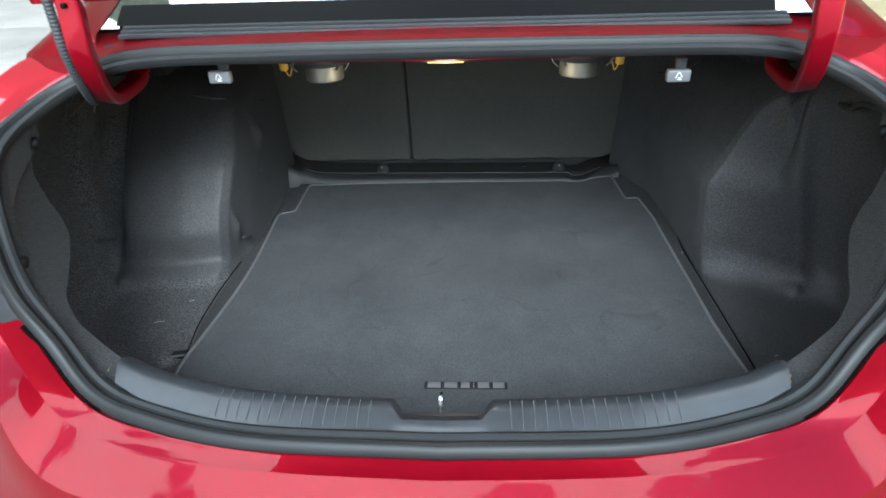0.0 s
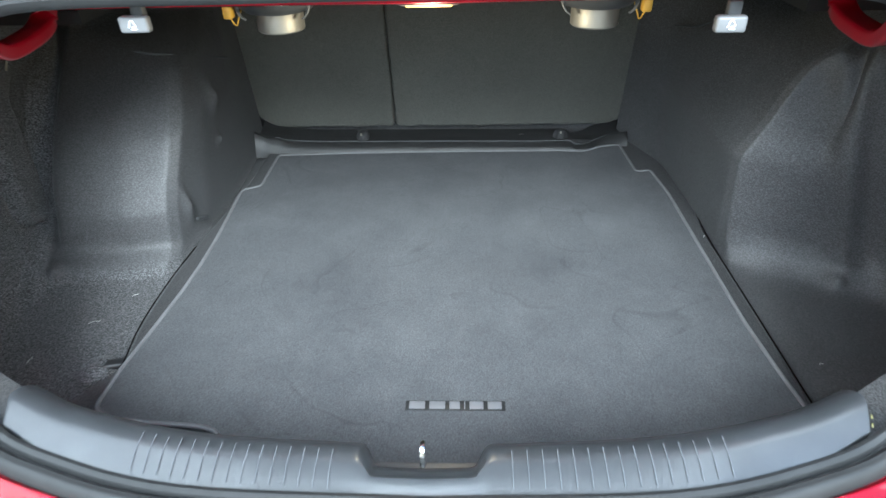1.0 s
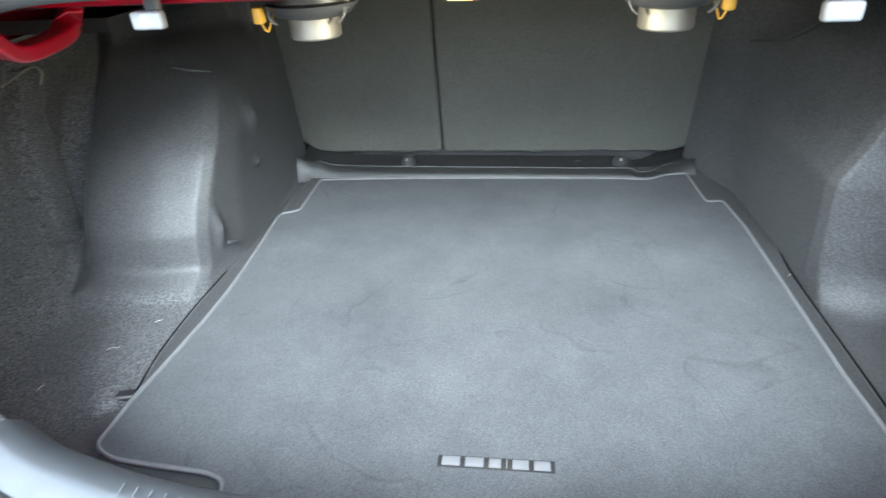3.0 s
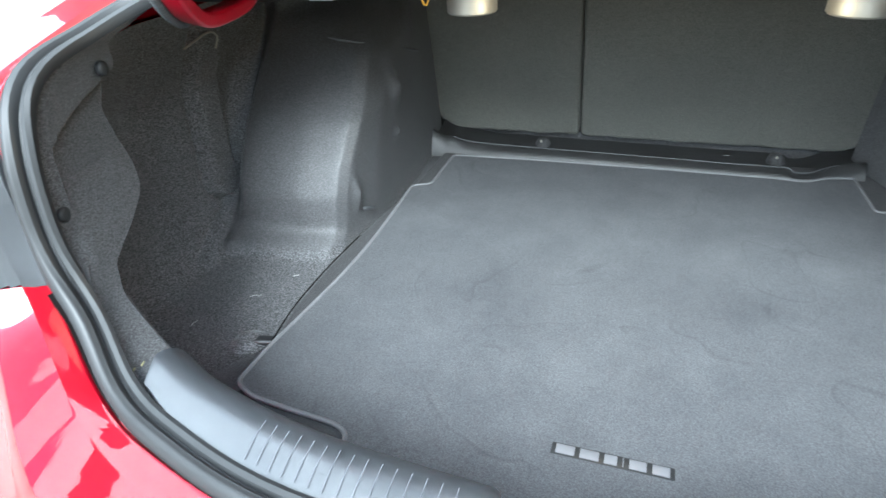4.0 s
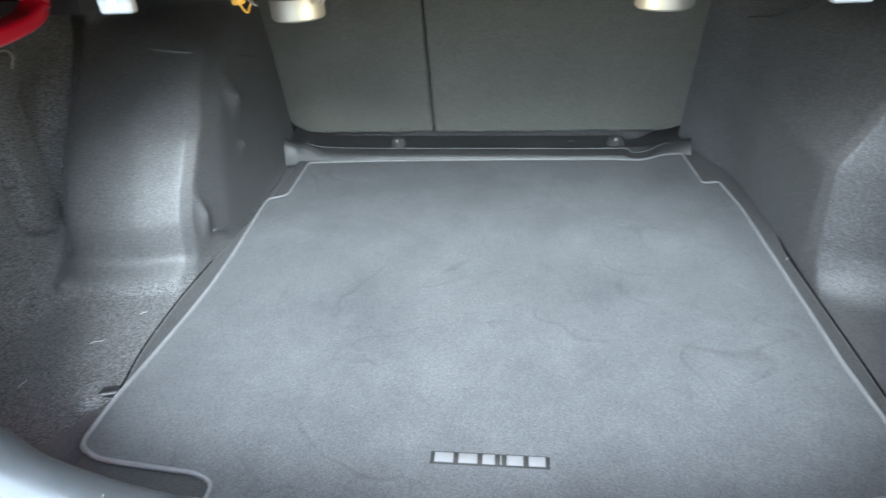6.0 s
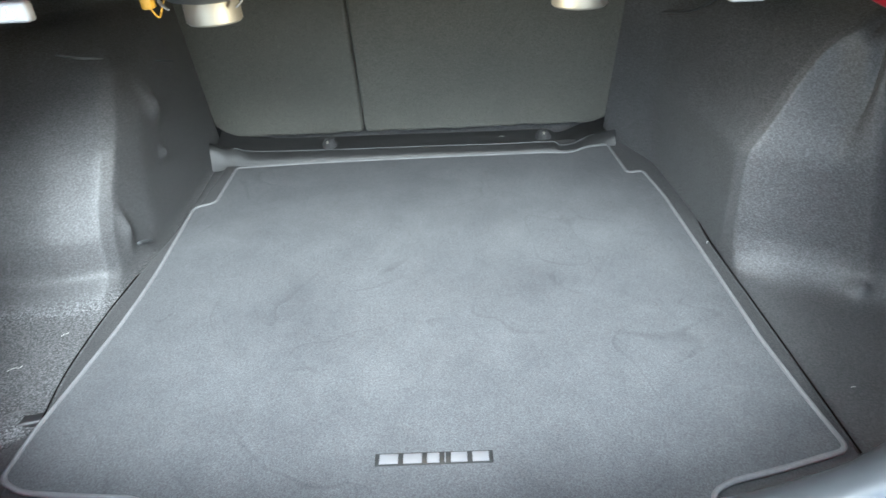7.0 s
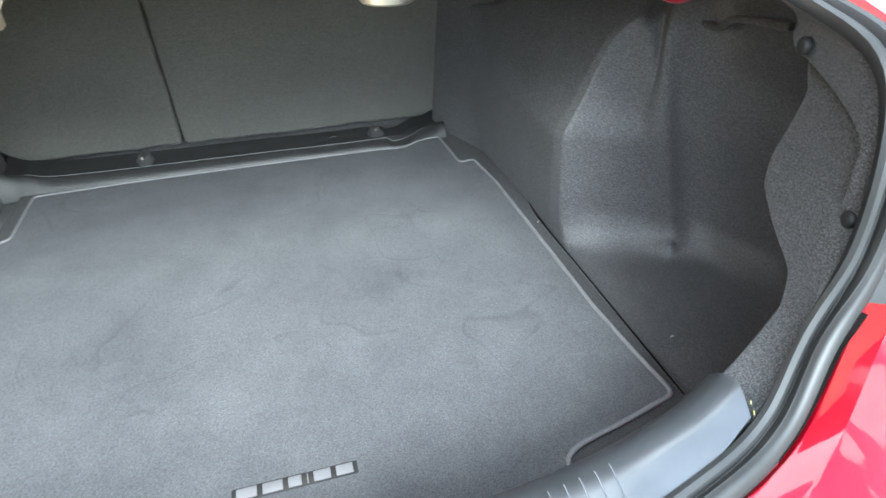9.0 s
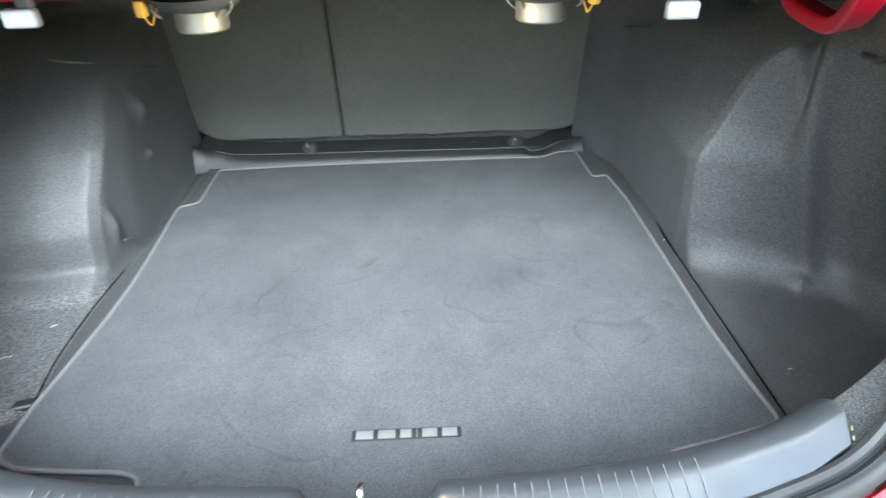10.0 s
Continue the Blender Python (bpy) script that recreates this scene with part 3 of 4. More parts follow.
def left_plan(z):
    """The left liner's corners in plan at height z: inner wall, arch face, side wall with its strip."""
    wall_back = .545, at(z, (0.54, 2.03), (0.57, 2.03), (1.035, 1.94))
    wall_mid = at(z, (0.54, 0.532), (0.776, 0.520), (0.882, 0.524), (0.956, 0.545), (1.035, 0.555)), at(z, (0.54, 1.796), (0.776, 1.8), (0.882, 1.82), (0.956, 1.85), (1.035, 1.86))
    wall_front = at(z, (0.54, 0.526), (0.776, 0.513), (0.882, 0.53), (0.956, 0.594), (1.035, 0.615)), at(z, (0.54, 1.535), (0.67, 1.555), (0.776, 1.594), (0.882, 1.711), (0.956, 1.839), (1.035, 1.86))
    corner_in = at(z, (0.54, 0.548), (0.68, 0.536), (0.776, 0.526), (0.882, 0.546), (0.956, 0.632), (1.035, 0.657)), at(z, (0.528, 1.40), (0.546, 1.412), (0.572, 1.436), (0.64, 1.444), (0.70, 1.468), (0.776, 1.520), (0.882, 1.635), (0.956, 1.775), (1.035, 1.796))
    corner = at(z, (0.54, 0.566), (0.68, 0.556), (0.776, 0.547), (0.882, 0.570), (0.956, 0.663), (1.035, 0.684)), at(z, (0.528, 1.362), (0.546, 1.376), (0.572, 1.412), (0.585, 1.416), (0.64, 1.422), (0.70, 1.447), (0.776, 1.500), (0.882, 1.611), (0.956, 1.733), (1.035, 1.754))
    face = at(z, (0.54, 0.636), (0.776, 0.636), (0.882, 0.647), (0.956, 0.7), (1.035, 0.721)), at(z, (0.528, 1.345), (0.546, 1.358), (0.572, 1.396), (0.585, 1.400), (0.64, 1.406), (0.70, 1.434), (0.776, 1.490), (0.882, 1.600), (0.956, 1.69), (1.035, 1.701))
    face_edge = at(z, (0.54, 0.77), (0.67, 0.780), (0.882, 0.780), (0.956, 0.763), (1.035, 0.763)), at(z, (0.528, 1.330), (0.546, 1.342), (0.572, 1.382), (0.585, 1.392), (0.64, 1.404), (0.70, 1.434), (0.776, 1.490), (0.882, 1.60), (0.956, 1.647), (1.035, 1.648))
    groove = at(z, (0.54, 0.785), (0.565, 0.800), (0.60, 0.806), (1.035, 0.806)), at(z, (0.528, 1.300), (0.545, 1.340), (0.565, 1.370), (0.60, 1.430), (0.63, 1.490), (0.67, 1.520), (0.79, 1.560), (0.882, 1.634), (0.956, 1.664), (1.035, 1.664))
    side_rear = at(z, (0.528, 0.775), (0.545, 0.800), (0.565, 0.822), (0.60, 0.840), (0.64, 0.850), (0.882, 0.848), (0.956, 0.82), (1.035, 0.80)), at(z, (0.528, 1.24), (0.545, 1.26), (0.565, 1.31), (0.60, 1.41), (0.64, 1.475), (0.79, 1.510), (0.882, 1.57), (0.956, 1.57), (1.035, 1.57))
    side = at(z, (0.528, 0.735), (0.545, 0.775), (0.565, 0.805), (0.60, 0.832), (0.67, 0.850), (0.882, 0.848), (0.956, 0.81), (1.035, 0.775)), at(z, (0.54, 1.10), (0.60, 1.22), (0.67, 1.26), (1.035, 1.26))
    side_front = at(z, (0.528, 0.70), (0.545, 0.739), (0.565, 0.769), (0.59, 0.785), (0.776, 0.793), (0.882, 0.783), (1.035, 0.7)), at(z, (0.54, 0.953), (0.59, 0.935), (0.67, 0.94), (0.882, 0.98), (1.035, 1.08))
    end = at(z, (0.54, 0.68), (0.956, 0.68), (1.035, 0.655)), at(z, (0.54, 0.876), (0.739, 0.9), (0.776, 0.92), (0.882, 0.95), (0.956, 1), (1.035, 1.08))
    return [wall_back, wall_mid, wall_front, corner_in, corner, face, face_edge, groove, side_rear, side, side_front, end]


def right_plan(z):
    """The right liner's corners in plan at height z: inner wall, flat arch face up to the ridge, side wall."""
    lean = at(z, (0.54, 0.0), (0.755, -0.022), (0.811, 0.008), (0.874, 0.034), (0.92, 0.058), (0.944, 0.084), (0.956, 0.110), (1.035, 0.19))
    foot = at(z, (0.528, -0.075), (0.545, -0.042), (0.568, -0.018), (0.60, -0.004), (0.64, 0.0), (1.0, 0.03))
    wall_back = .477, at(z, (0.54, 2.04), (1.035, 1.94))
    wall_mid = at(z, (0.54, 0.553), (0.755, 0.530), (0.882, 0.548), (1.035, 0.60)), 1.84
    wall_front = .561 + lean * at(z, (0.755, 1.0), (0.95, 0.9)), 1.60
    corner_in = .562 + lean, at(z, (0.54, 1.462), (0.755, 1.440), (1.035, 1.43))
    corner = .564 + lean + .006, at(z, (0.54, 1.437), (0.755, 1.412), (1.035, 1.405)) + foot * .6
    face = .615 + lean * .75, at(z, (0.54, 1.413), (0.755, 1.394), (1.035, 1.385)) + foot
    hollow = .675 + lean * at(z, (0.755, 0.9), (0.95, 0.2)), at(z, (0.54, 1.385), (0.755, 1.372), (1.035, 1.365)) + foot
    ridge = at(z, (0.54, 0.738), (0.67, 0.724), (0.811, 0.697), (0.903, 0.679), (1.035, 0.690)) + max(0, lean - .11) * 1.0, at(z, (0.54, 1.340), (0.755, 1.345), (1.035, 1.34)) + foot
    side_rear = at(z, (0.54, 0.795), (0.67, 0.790), (0.882, 0.765), (1.035, 0.762)), at(z, (0.54, 1.300), (0.60, 1.322), (1.035, 1.310)) + foot
    side = at(z, (0.528, 0.745), (0.545, 0.785), (0.565, 0.818), (0.60, 0.846), (0.882, 0.848), (0.956, 0.80), (1.035, 0.765)), at(z, (0.54, 1.14), (0.60, 1.16), (1.035, 1.16))
    side_front = at(z, (0.528, 0.69), (0.545, 0.729), (0.565, 0.759), (0.59, 0.775), (0.776, 0.783), (0.882, 0.772), (1.035, 0.7)), at(z, (0.54, 0.973), (0.59, 0.955), (0.739, 0.96), (0.882, 0.99), (1.035, 1.08))
    end = at(z, (0.54, 0.68), (0.956, 0.68), (1.035, 0.655)), at(z, (0.54, 0.876), (0.739, 0.9), (0.776, 0.92), (0.882, 0.95), (0.956, 1), (1.035, 1.08))
    return [wall_back, wall_mid, wall_front, corner_in, corner, face, hollow, ridge, side_rear, side, side_front, end]


for plan, s, rough_from in ((left_plan, -1, 7), (right_plan, 1, None)):
    part("side_liner", liner(plan, s, rough_from), LINER_FELT, car, "moulded black felt over the wheel arch")


def pad(path, width, depth, mat, name, label="", taper=.12, flare=1.0):
    """A soft raised strip lying on the liner, tapered at both ends."""
    p = spline(path, 24)
    sc = [min(1.0, max(.05, (1 - i / 23) / taper)) ** .5 * min(1.0, .3 + i / 23 / taper) for i in range(24)]
    return part(name, sweep(p, [(width * math.cos(a) * (flare if math.cos(a) > 0 else 1), depth * math.sin(a)) for a in np.linspace(0, 2 * math.pi, 14, endpoint=False)], up=(1, 0, 0), scale=sc), mat, car, label)


pad([(.545, 1.87, .776), (.552, 1.78, .786), (.560, 1.70, .788)], .003, .004, FELT_SMOOTH, "liner_edge", "faint crease across the arch cover")
pad([(.500, 1.97, .850), (.532, 1.88, .880), (.556, 1.80, .897), (.573, 1.745, .922), (.586, 1.70, .95)], .003, .004, LAMP_GREY, "liner_edge", "grey fold at the top of the arch cover")
pad([(-.640, 1.630, .908), (-.596, 1.636, .900), (-.556, 1.668, .886), (-.530, 1.745, .862), (-.517, 1.83, .836)], .0035, .004, LAMP_GREY, "liner_edge", "grey fold at the top of the arch cover")
pad([(-.523, 1.47, .600), (-.521, 1.50, .588), (-.520, 1.515, .580)], .004, .004, LAMP_GREY, "liner_clip")
part("tie_down", lathe([(0, .017), (.010, .0165), (.018, .013), (.026, .006), (.034, .001), (.036, -.01)], (-.574, 1.106, .524), "z", 28), LINER_FELT, car)
part("tie_down_slot", box(.040, .020, .014, (-.548, 1.112, .529), .005, 3, pose(0, 0, 0, 0, 8, 24)), BLACK, car)
part("hinge_cutout_rim", sweep(spline([(0.735, 1.36, 0.946), (0.735, 1.315, 0.947), (0.735, 1.285, 0.966), (0.735, 1.183, 0.978)], 60), rounded_rect(.010, .010, .004, 3), up=(1, 0, 0)), FELT, car, "folded rim of the liner below the hinge")
part("hinge_bracket", sweep(spline([(-.775, 1.36, .945), (-.775, 1.43, .958), (-.78, 1.46, .945), (-.782, 1.45, .925)], 16), circle(.0019, 6), up=(1, 0, 0)), METAL, car)


def corner_trim(sign):
    """Felt panel inside the seal beside the tail lamp, with the bulged access flap."""
    fine = np.array(half(SEAL, 1, 12, 54))
    ring = spline(fine, 260)
    z_key = [.69, .71, .735, .76, .795, .815, .84, .87, .90, .94, .954, .957, .975, 1.0, 1.02, 1.035, 1.05, 1.07]
    w_key = [.06, .08, .07, .062, .070, .125, .172, .178, .172, .152, .145, .150, .155, .162, .125, .085, .055, .04]
    rows = []
    kern = np.hanning(11) / np.hanning(11).sum()
    wide = np.convolve(np.pad(np.interp(ring[:, 2], z_key, w_key), 5, "edge"), kern, "valid")
    for (x, y, z), w in zip(ring, wide):
        flat = np.clip((z - .70) / .06, 0, 1)
        d = np.array((.27 * flat, 1.0, -.25 * (1 - flat)))
        d /= np.linalg.norm(d)
        r = []
        for u in np.linspace(0, 1, 25):
            p = np.array((x, y, z)) + d * (w * u)
            fold = .928 + .058 * math.sqrt(max(0, min(1, (u - .22) / .78))) if u > .22 else -1      # the border strip laps over the flap below it
            under = float(np.clip((fold - z) / .007 + .5, 0, 1)) if u > .2 else 0.0
            strip = .012 * min(1, u / .2)
            flap = .011 * math.sin(math.pi * min(1, max(0, (z - .77) / .13))) * min(1, u / .3) + .003 - .010 * math.exp(-min(5, max(0, fold - z) / .018))
            p[0] -= .004 + strip * (1 - under) * min(1, max(0, (z - .74) / .06)) + flap * under
            r.append(p)
        for k in (.006, .02, .05):
            r.append(r[24] + np.array((k * .9, k * .5 if k < .02 else .012, -.3 * k * (1 - flat))))
        rows.append([(sign * p[0], p[1], p[2]) for p in r])
    return grid_mesh(rows, flip=sign > 0)


for s in (-1, 1):
    ct = part("corner_trim", corner_trim(s), FELT, car, "coarse charcoal felt panel with push clips")
    for x, y, z in ((.621, 1.045, 1.0), (.598, .908, .872)):
        c = lathe([(.0, .003), (.006, .0029), (.0085, .0018), (.0095, 0), (.0095, -.004)], (0, 0, 0), "x", 20)
        bmesh.ops.transform(c, matrix=pose(s * (x - .003), y, z, 0, 0, (180 if s > 0 else 0) - s * 14), verts=c.verts)
        part("push_clip", c, RUBBER, ct)

# ---- seat backs, bulkhead, rear lip ----
def seat_panel(x0, x1, r0, r1):
    h = .52
    pts = []
    for cx, a0, r in ((x0 + r0, 180, r0), (x1 - r1, 270, r1)):
        for i in range(9):
            a = radians(a0 + 90 * i / 8)
            pts.append((cx + r * math.cos(a), r + r * math.sin(a)))
        if cx == x0 + r0:                                # carpet hem, a little uneven
            pts += [(x, .0035 * noise.noise((x * 17, 3.1, 0)) + .002 * noise.noise((x * 60, 1.7, 0))) for x in np.arange(x0 + r0 + .012, x1 - r1 - .01, .012)]
    pts += [(x1, h), (x0, h)]
    bm = slab(pts, -.05, 0, .008, 3)
    bmesh.ops.transform(bm, matrix=pose(0, 2.035, .572, 77 + 25, 0, 0), verts=bm.verts)
    return bm


part("seat_back", seat_panel(-.565, -.159, .09, .016), SEAT_FELT, car, "folding rear seat back covered in dark carpet", True, 12)
part("seat_back", seat_panel(-.156, .505, .016, .075), SEAT_FELT, car, "folding rear seat back covered in dark carpet", True, 12)
part("bulkhead", box(1.8, .02, 1.1, (0, 2.10, .62)), FELT, car)
lip = [(-.536, 1.934, .602), (-.522, 1.937, .592), (-.505, 1.939, .584), (-.48, 1.940, .583), (-.43, 1.940, .572), (-.28, 1.938, .569), (.03, 1.938, .567), (.20, 1.938, .565), (.327, 1.938, .565), (.340, 1.934, .557), (.376, 1.938, .557), (.42, 1.953, .570), (.462, 1.966, .575), (.490, 1.968, .578)]
lp = spline(lip, 110)
foot = np.column_stack([lp[:, 0], lp[:, 1] - .026, np.full(110, .535)])
face = np.column_stack([lp[:, 0], lp[:, 1] - .022, np.full(110, .552)])
rows = [foot, face, lp * .5 + face * .5 + (0, -.002, 0)] + [lp + (0, dy, dz) for dy, dz in ((-.005, -.003), (0, 0), (.005, 0), (.010, -.004), (.022, -.018), (.05, -.022), (.075, -.015), (.10, -.005))]
part("rear_lip", grid_mesh(rows, thick=.003), LIP_FELT, car, "black moulded lip in front of the seat backs")
# paler bead laid along the crest stands in for its highlight
part("lip_highlight", sweep(lp[6:-6] + (0, .001, .001), circle(.0011, 8)), LAMP_GREY, car, "thin grey bead drawn as the highlight along the lip")
for x in (-.250, .315):
    hook = part("lip_hook", lathe([(.003, .008), (.009, .0072), (.014, .004), (.018, -.002), (.022, -.014)], (x, 2.012, .562), "z", 20), BOARD_FELT, car, "domed felt bump over a catch")
    part("rivet", lathe([(.001, .002), (.002, .0018), (.003, .0006), (.003, -.004)], (x - .002, 1.992, .569), "z", 12), METAL, hook, "small bright rivet")

# ---- shelf above the boot ----
part("parcel_shelf", box(1.10, .90, .024, (0, 1.63, 1.102)), BLACK, car)
for x in (-.63, .63):
    part("shelf_wing", box(.16, .86, .02, (x, 1.66, 1.085)), BLACK, car)
for x in (-.66, .66):
    part("shelf_side", box(.22, .74, .02, (x, 1.72, 1.035)), BLACK, car)
part("shelf_crossmember", box(1.06, .05, .018, (0, 1.176, 1.094), .006), PAINT, car)


def speaker(x):
    sp = part("speaker", lathe([(.062, .075), (.062, .05), (.05, .04), (.04, .03), (.0, .03)], (x, 1.366, 1.01), "z", 40), BLACK, car, "black speaker basket with a steel magnet")
    part("magnet", lathe([(.0, 0), (.034, 0), (.0365, .0025), (.0365, .028), (.034, .031), (0, .031)], (x, 1.366, 1.008), "z", 48), METAL, sp, "bare steel magnet can")
    for dx in (-.05, .05):
        part("terminal", box(.018, .02, .012, (x + dx, 1.352, 1.054), .003), METAL, sp)
        clip = [(x + dx * .9, 1.340, 1.066), (x + dx * 1.08, 1.336, 1.052), (x + dx * 1.02, 1.332, 1.038), (x + dx * .86, 1.332, 1.031)]
        part("clip", sweep(spline(clip, 12), rounded_rect(.006, .0025, .001, 2)), HANDLE, sp, "pale plastic clip")
    part("flange", lathe([(.036, 0), (.052, .004), (.064, .016), (.066, .020), (.060, .022), (.036, .012)], (x, 1.366, 1.036), "z", 40), LAMP_GREY, sp)
    k = -1 if x < 0 else 1
    part("connector", box(.014, .018, .022, (x + k * .066, 1.33, 1.045), .003), YELLOW, sp, "yellow plug")
    part("wire", sweep(spline([(x + k * .066, 1.33, 1.036), (x + k * .06, 1.335, 1.022), (x + k * .058, 1.345, 1.03), (x + k * .05, 1.36, 1.055)], 14), circle(.0012, 6)), YELLOW, sp)


def seat_release(x, z):
    h = part("seat_release", box(.035, .014, .019, (x, 1.131, z), .0035, 3), HANDLE, car, "pale grey pull handle with a white printed symbol")
    part("stem", box(.016, .012, .018, (x + .004, 1.139, z + .016), .003), LAMP_GREY, h)
    for dx, dz, w, hgt, tilt in ((-.004, .001, .0012, .008, 20), (.0025, .0015, .0012, .0065, -25), (-.0005, .0053, .004, .0012, 0), (.0005, -.0045, .007, .0012, 0), (.0005, -.002, .005, .0011, 0)):
        part("symbol", box(w, .0016, hgt, (x + dx, 1.1236, z + dz), .0004, 1, pose(0, 0, 0, 0, tilt, 0)), WHITE, h)


for x in (-.243, .243):
    speaker(x)
for x, z in ((-.349, 1.073), (.352, 1.062)):
    seat_release(x, z)
lamp = part("boot_lamp", box(.075, .034, .014, (0, 1.19, 1.086), .003), BLACK, car, "small lit courtesy lamp")
part("lens", box(.058, .022, .004, (0, 1.188, 1.0785), .0015), BULB, lamp, "glowing warm lens")

glow_data = bpy.data.lights.new("boot_lamp_glow", "POINT")
glow_data.energy, glow_data.shadow_soft_size, glow_data.color = 0.45, 0.02, (1.0, 0.78, 0.50)
glow = new("boot_lamp_glow", glow_data)
glow.location = (0, 1.188, 1.040)

# ---- hinges, wiring ----
HINGE = [(-.488, .99, 1.46), (-.492, 1.03, 1.30), (-.495, 1.04, 1.20), (-.502, 1.045, 1.140), (-.522, 1.085, 1.080), (-.545, 1.145, 1.040), (-.553, 1.205, 1.034), (-.557, 1.27, 1.045), (-.56, 1.31, 1.09)]
for s in (1, -1):
    p = spline([(-s * x, y, z) for x, y, z in HINGE], 60)
    part("hinge_arm", sweep(p, rounded_rect(.032, .020, .005), up=(0, .7, .7)), PAINT, car, "red painted gooseneck boot hinge")
    for i in (8, 17, 25):
        part("hinge_hole", lathe([(0, .002), (.0035, .002), (.0042, 0), (.0042, -.004)], tuple(p[i] + (0, -.0125, .0125)), "z", 12), FRIT, car, "dark round hole")
wire = spline([(-.510, .985, 1.46), (-.514, 1.02, 1.30), (-.518, 1.03, 1.20), (-.524, 1.04, 1.13), (-.54, 1.08, 1.07), (-.57, 1.14, 1.035), (-.60, 1.20, 1.03)], 420)
part("wiring_conduit", sweep(wire, circle(.0062, 10), scale=[1.0 + (.10 if i // 2 % 2 else -.06) for i in range(420)]), LAMP_GREY, car, "corrugated dark grey wiring tube")

# ---- rear window, lid, tail lamps ----
GY, GZ, GS = 1.222, 1.133, math.tan(radians(24))
bm = bmesh.new()
bm.faces.new([bm.verts.new(p) for p in ((-.572, GY, GZ), (.572, GY, GZ), (.53, 1.95, GZ + .735 * GS), (-.53, 1.95, GZ + .735 * GS))])
bmesh.ops.solidify(bm, geom=bm.faces[:], thickness=.004)
window = part("rear_window", bm, GLASS, car, "tinted heated rear window with a black strip along its foot", False)
# black strip: the printed edge, sized and toned for a dark reflection too
bm = bmesh.new()
bm.faces.new([bm.verts.new(p) for p in ((-.545, GY - .002, GZ + .004), (.515, GY - .002, GZ + .004), (.530, GY + .054, GZ + .004 + .056 * GS), (-.556, GY + .054, GZ + .004 + .056 * GS))])
part("black_edge", bm, FRIT, window, "", False)
for i in range(3):
    part("window_moulding", box(1.06, .009, .008, (0, 1.194 + .010 * i, 1.125 + .0045 * i), .003), LAMP_GREY, window)
lid_rows = [spline([(-.60, y, z), (-.30, y - .012, z + .006), (.30, y - .012, z + .006), (.60, y, z)], 24) for y, z in ((1.115, 1.187), (1.08, 1.25), (1.06, 1.42), (1.02, 1.60), (.94, 1.73), (.82, 1.80), (.64, 1.83))]
part("boot_lid", grid_mesh(lid_rows, thick=.03), PAINT, car, "raised boot lid")
part("lid_liner", grid_mesh([r + (0, -.036, -.012) for r in lid_rows[1:]], thick=.004), RUBBER, car, "black lining inside the boot lid")
# plain closing panels of the cabin and front, so that the car is whole
sect = [(2.40, .93, 1.05, .50, 1.46), (3.1, .93, 1.03, .60, 1.47), (3.9, .93, 1.01, .60, 1.40), (4.55, .92, 1.0, .70, 1.03), (5.2, .86, .90, .60, .92), (5.42, .70, .70, .50, .72)]
shell = []
for y, w, sh, rw, top in sect:
    h = [(w - .03, .34), (w, .55), (w, .80), (w - .04, sh), (rw + .06, (sh + top) / 2 + .06), (rw, top - .02), (rw * .6, top + .008)]
    if y == 2.40:                                        # meets the rear wings
        h = [(.94, .42), (.95, .60), (.95, .82), (.83, 1.05), (.765, 1.27), (.744, 1.387), (.50, 1.463)]
    shell.append([(x, y, z) for x, z in h] + [(0, y, top + .012)] + [(-x, y, z) for x, z in h[::-1]])
part("cabin", grid_mesh(shell, thick=.004), PAINT, car, "red painted cabin and front of the car")
roof = [spline([(-.50, y, z), (-.3, y, z + .01), (.3, y, z + .01), (.50, y, z)], 13) for y, z in ((1.95, 1.462), (2.2, 1.475), (2.42, 1.462))]
part("roof", grid_mesh(roof, thick=.004), PAINT, car)
for x, y in ((-.86, 4.55), (.86, 4.55), (-.86, 1.72), (.86, 1.72)):
    w = part("wheel", lathe([(0, -.09), (.20, -.10), (.225, -.09), (.225, .09), (.20, .10), (0, .09)], (x, y, .335), "x", 32), METAL, car)
    part("tyre", lathe([(.22, -.10), (.30, -.105), (.33, -.085), (.335, -.05), (.335, .05), (.33, .085), (.30, .105), (.22, .10)], (x, y, .335), "x", 48), TYRE, w)
part("underbody", box(1.74, 1.3, .10, (0, 1.50, .43), .03), BLACK, car)

# ---- cargo mat ----
OUTLINE = [(-.514, .998), (-.513, 1.085), (-.504, 1.17), (-.494, 1.285), (-.491, 1.37), (-.492, 1.463), (-.498, 1.57), (-.506, 1.693), (-.464, 1.712), (-.466, 1.892), (-.27, 1.903), (.03, 1.908), (.30, 1.908), (.365, 1.901), (.415, 1.932),
           (.467, 1.940), (.474, 1.776), (.511, 1.785), (.522, 1.66), (.522, 1.40), (.522, 1.20), (.529, 1.09), (.538, 1.000), (.450, .977), (.375, .960), (.350, .945), (.345, .850), (-.303, .850), (-.308, .954), (-.334, .966), (-.412, .972), (-.478, .979)]
edge = soften(OUTLINE, .014)
mat_ob = tagged(new("cargo_mat"), "charcoal carpet cargo mat with grey bound edges on the boot floor", "mat")
part("carpet_top", slab(edge, .5455, .551, .002), MAT_PILE, mat_ob, "", True, 12)
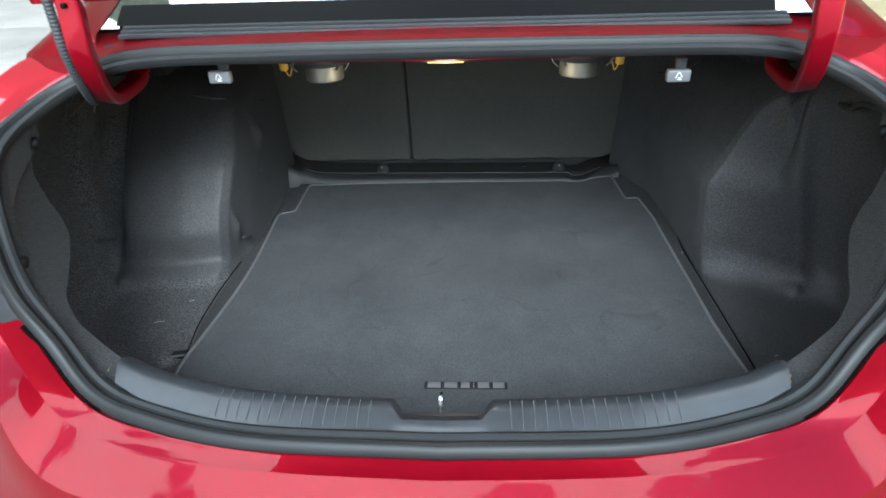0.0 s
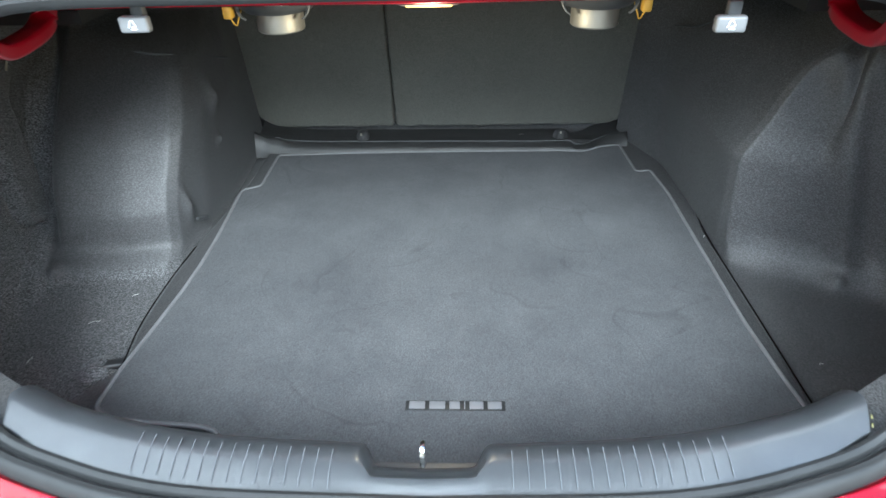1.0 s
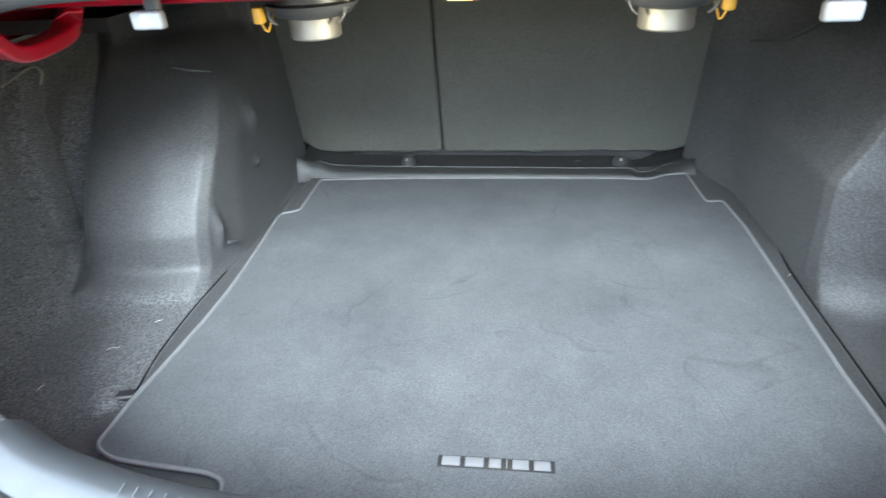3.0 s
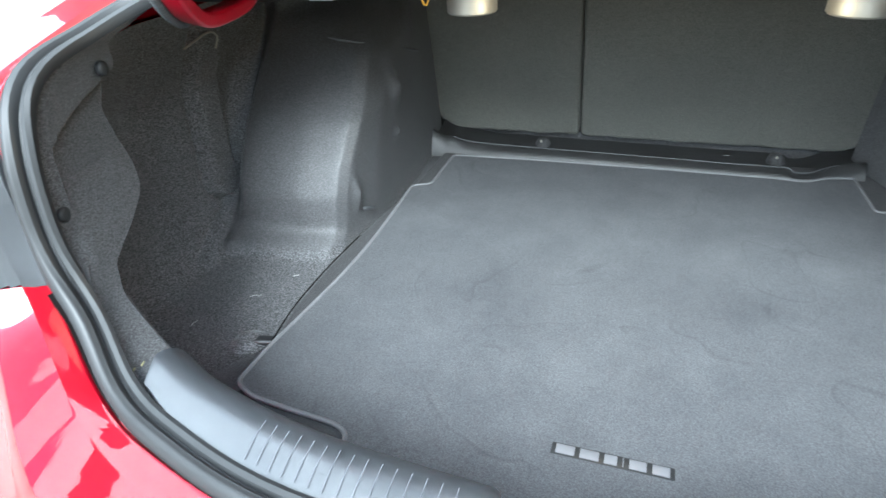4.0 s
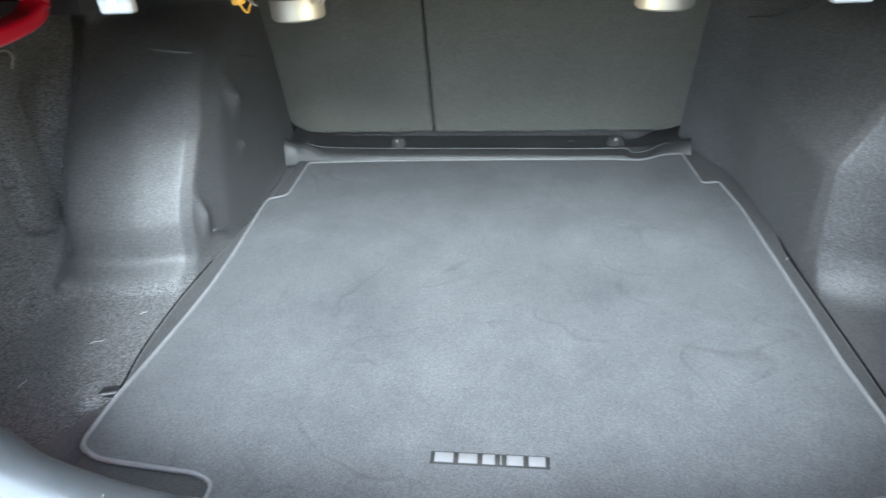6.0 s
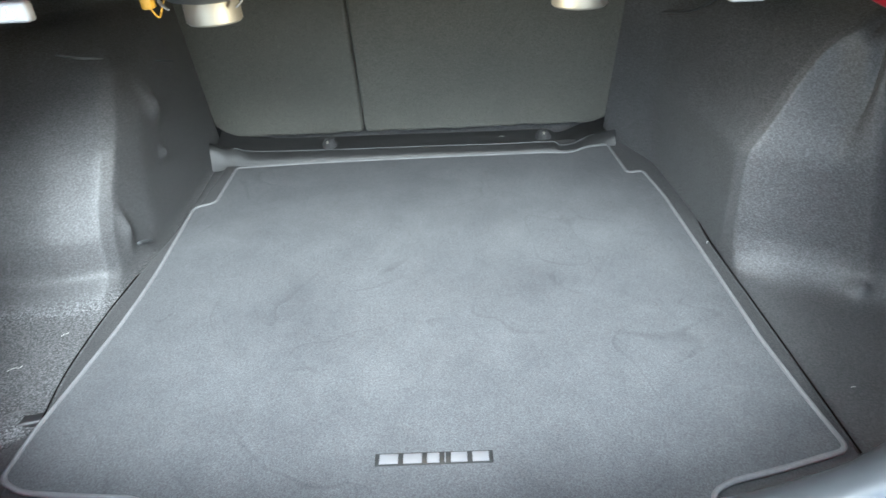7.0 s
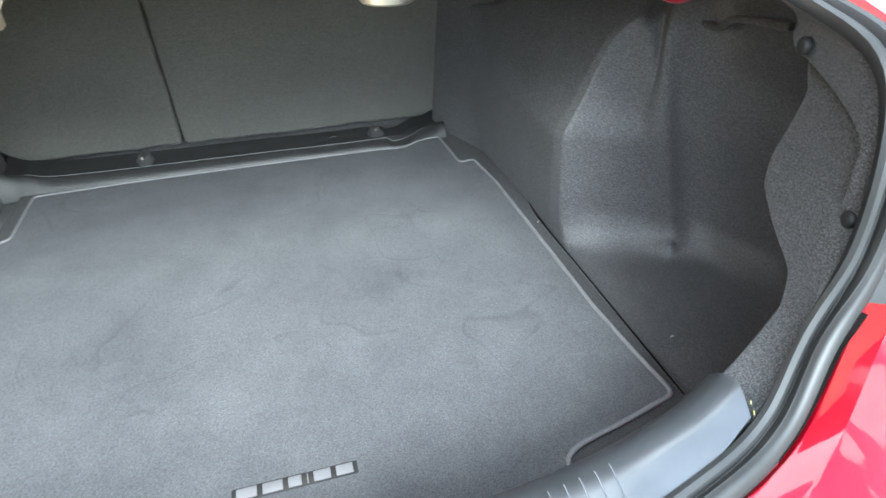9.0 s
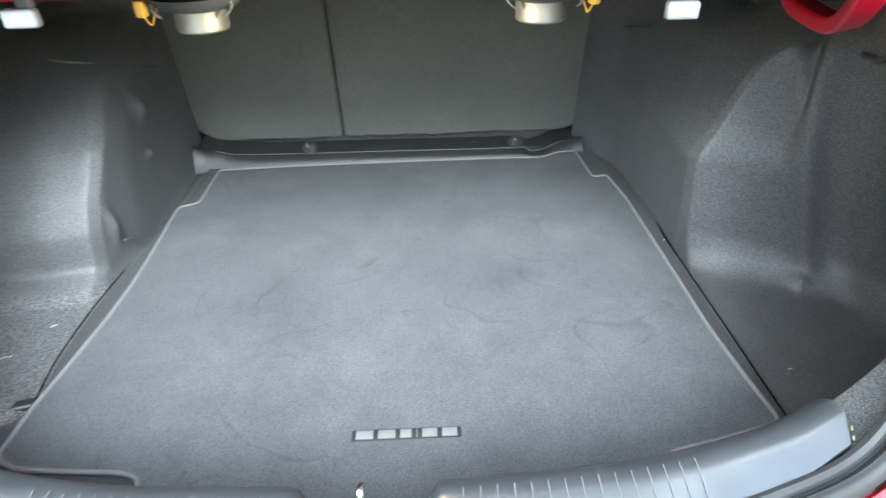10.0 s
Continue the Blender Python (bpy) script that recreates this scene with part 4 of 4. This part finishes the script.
part("binding", sweep([(x, y, .5505) for x, y in edge], rounded_rect(.0068, .007, .003, 3), closed=True), BINDING, mat_ob, "grey bound edge")
badge = part("badge", box(.148, .0185, .0012, (.0285, 1.008, .5513), .0005), RUBBER, mat_ob, "black patch with silver bars")
x = .0285 - .071
for w in (.0285, .0285, .0205, .0065, .0255, .0255):
    part("bar", box(w - .005, .0145, .0016, (x + w / 2, 1.008, .5526), .0007), SILVER_THREAD, badge)
    x += w + .0014

# ---- lint and leaf bits ----
def thread(pts, r, mat, label, name="lint_thread"):
    o = tagged(part(name, sweep(spline(pts, 12), circle(r, 5)), mat), label, "lint" if mat is LINT else "debris", "litter in the boot")
    return o


def on(x, y, z, k=.006, turn=0.0, r=.0007):
    c, t = math.cos(turn), math.sin(turn)
    return [(x - k * c, y - k * t, z), (x, y + k * .3, z + .001), (x + k * c, y + k * t, z), (x + k * 1.3 * c - k * .4 * t, y + k * 1.3 * t + k * .5, z)]


thread([(-.292, 1.930, .551), (-.288, 1.936, .560), (-.283, 1.940, .566), (-.277, 1.938, .564)], .0013, LINT, "short white lint thread on the rear lip")
for x, y, z, k, a in ((.20, 1.975, .570, .006, .2), (-.20, 1.948, .561, .002, 1.0), (.545, 1.475, .549, .004, .8), (-.64, 1.22, .529, .009, .4), (-.70, 1.12, .529, .006, 1.4),
                      (-.60, 1.30, .529, .005, .7), (.62, 1.12, .529, .003, .2), (.66, 1.02, .529, .003, .9)):
    thread(on(x, y, z, k, a), .0004, LINT, "tiny pale fibre lying on the carpet")
for x, y, z in ((.570, 1.546, .785), (.554, 1.504, .70), (.556, 1.529, .753)):
    thread(on(x, y, z, .0022, 1.2), .0006, LINT, "tiny pale fibre caught on the felt wall")
LEAF, *_ = material("dry_leaf", (0.12, 0.115, 0.045), 0.8)
for x, y, z in ((-.492, .838, .722), (-.487, .848, .724), (.462, .822, .735), (.466, .832, .737)):
    thread(on(x, y, z, .0025, x * 9), .0009, LEAF, "crumb of dry yellow leaf beside the sill", "leaf_crumb")
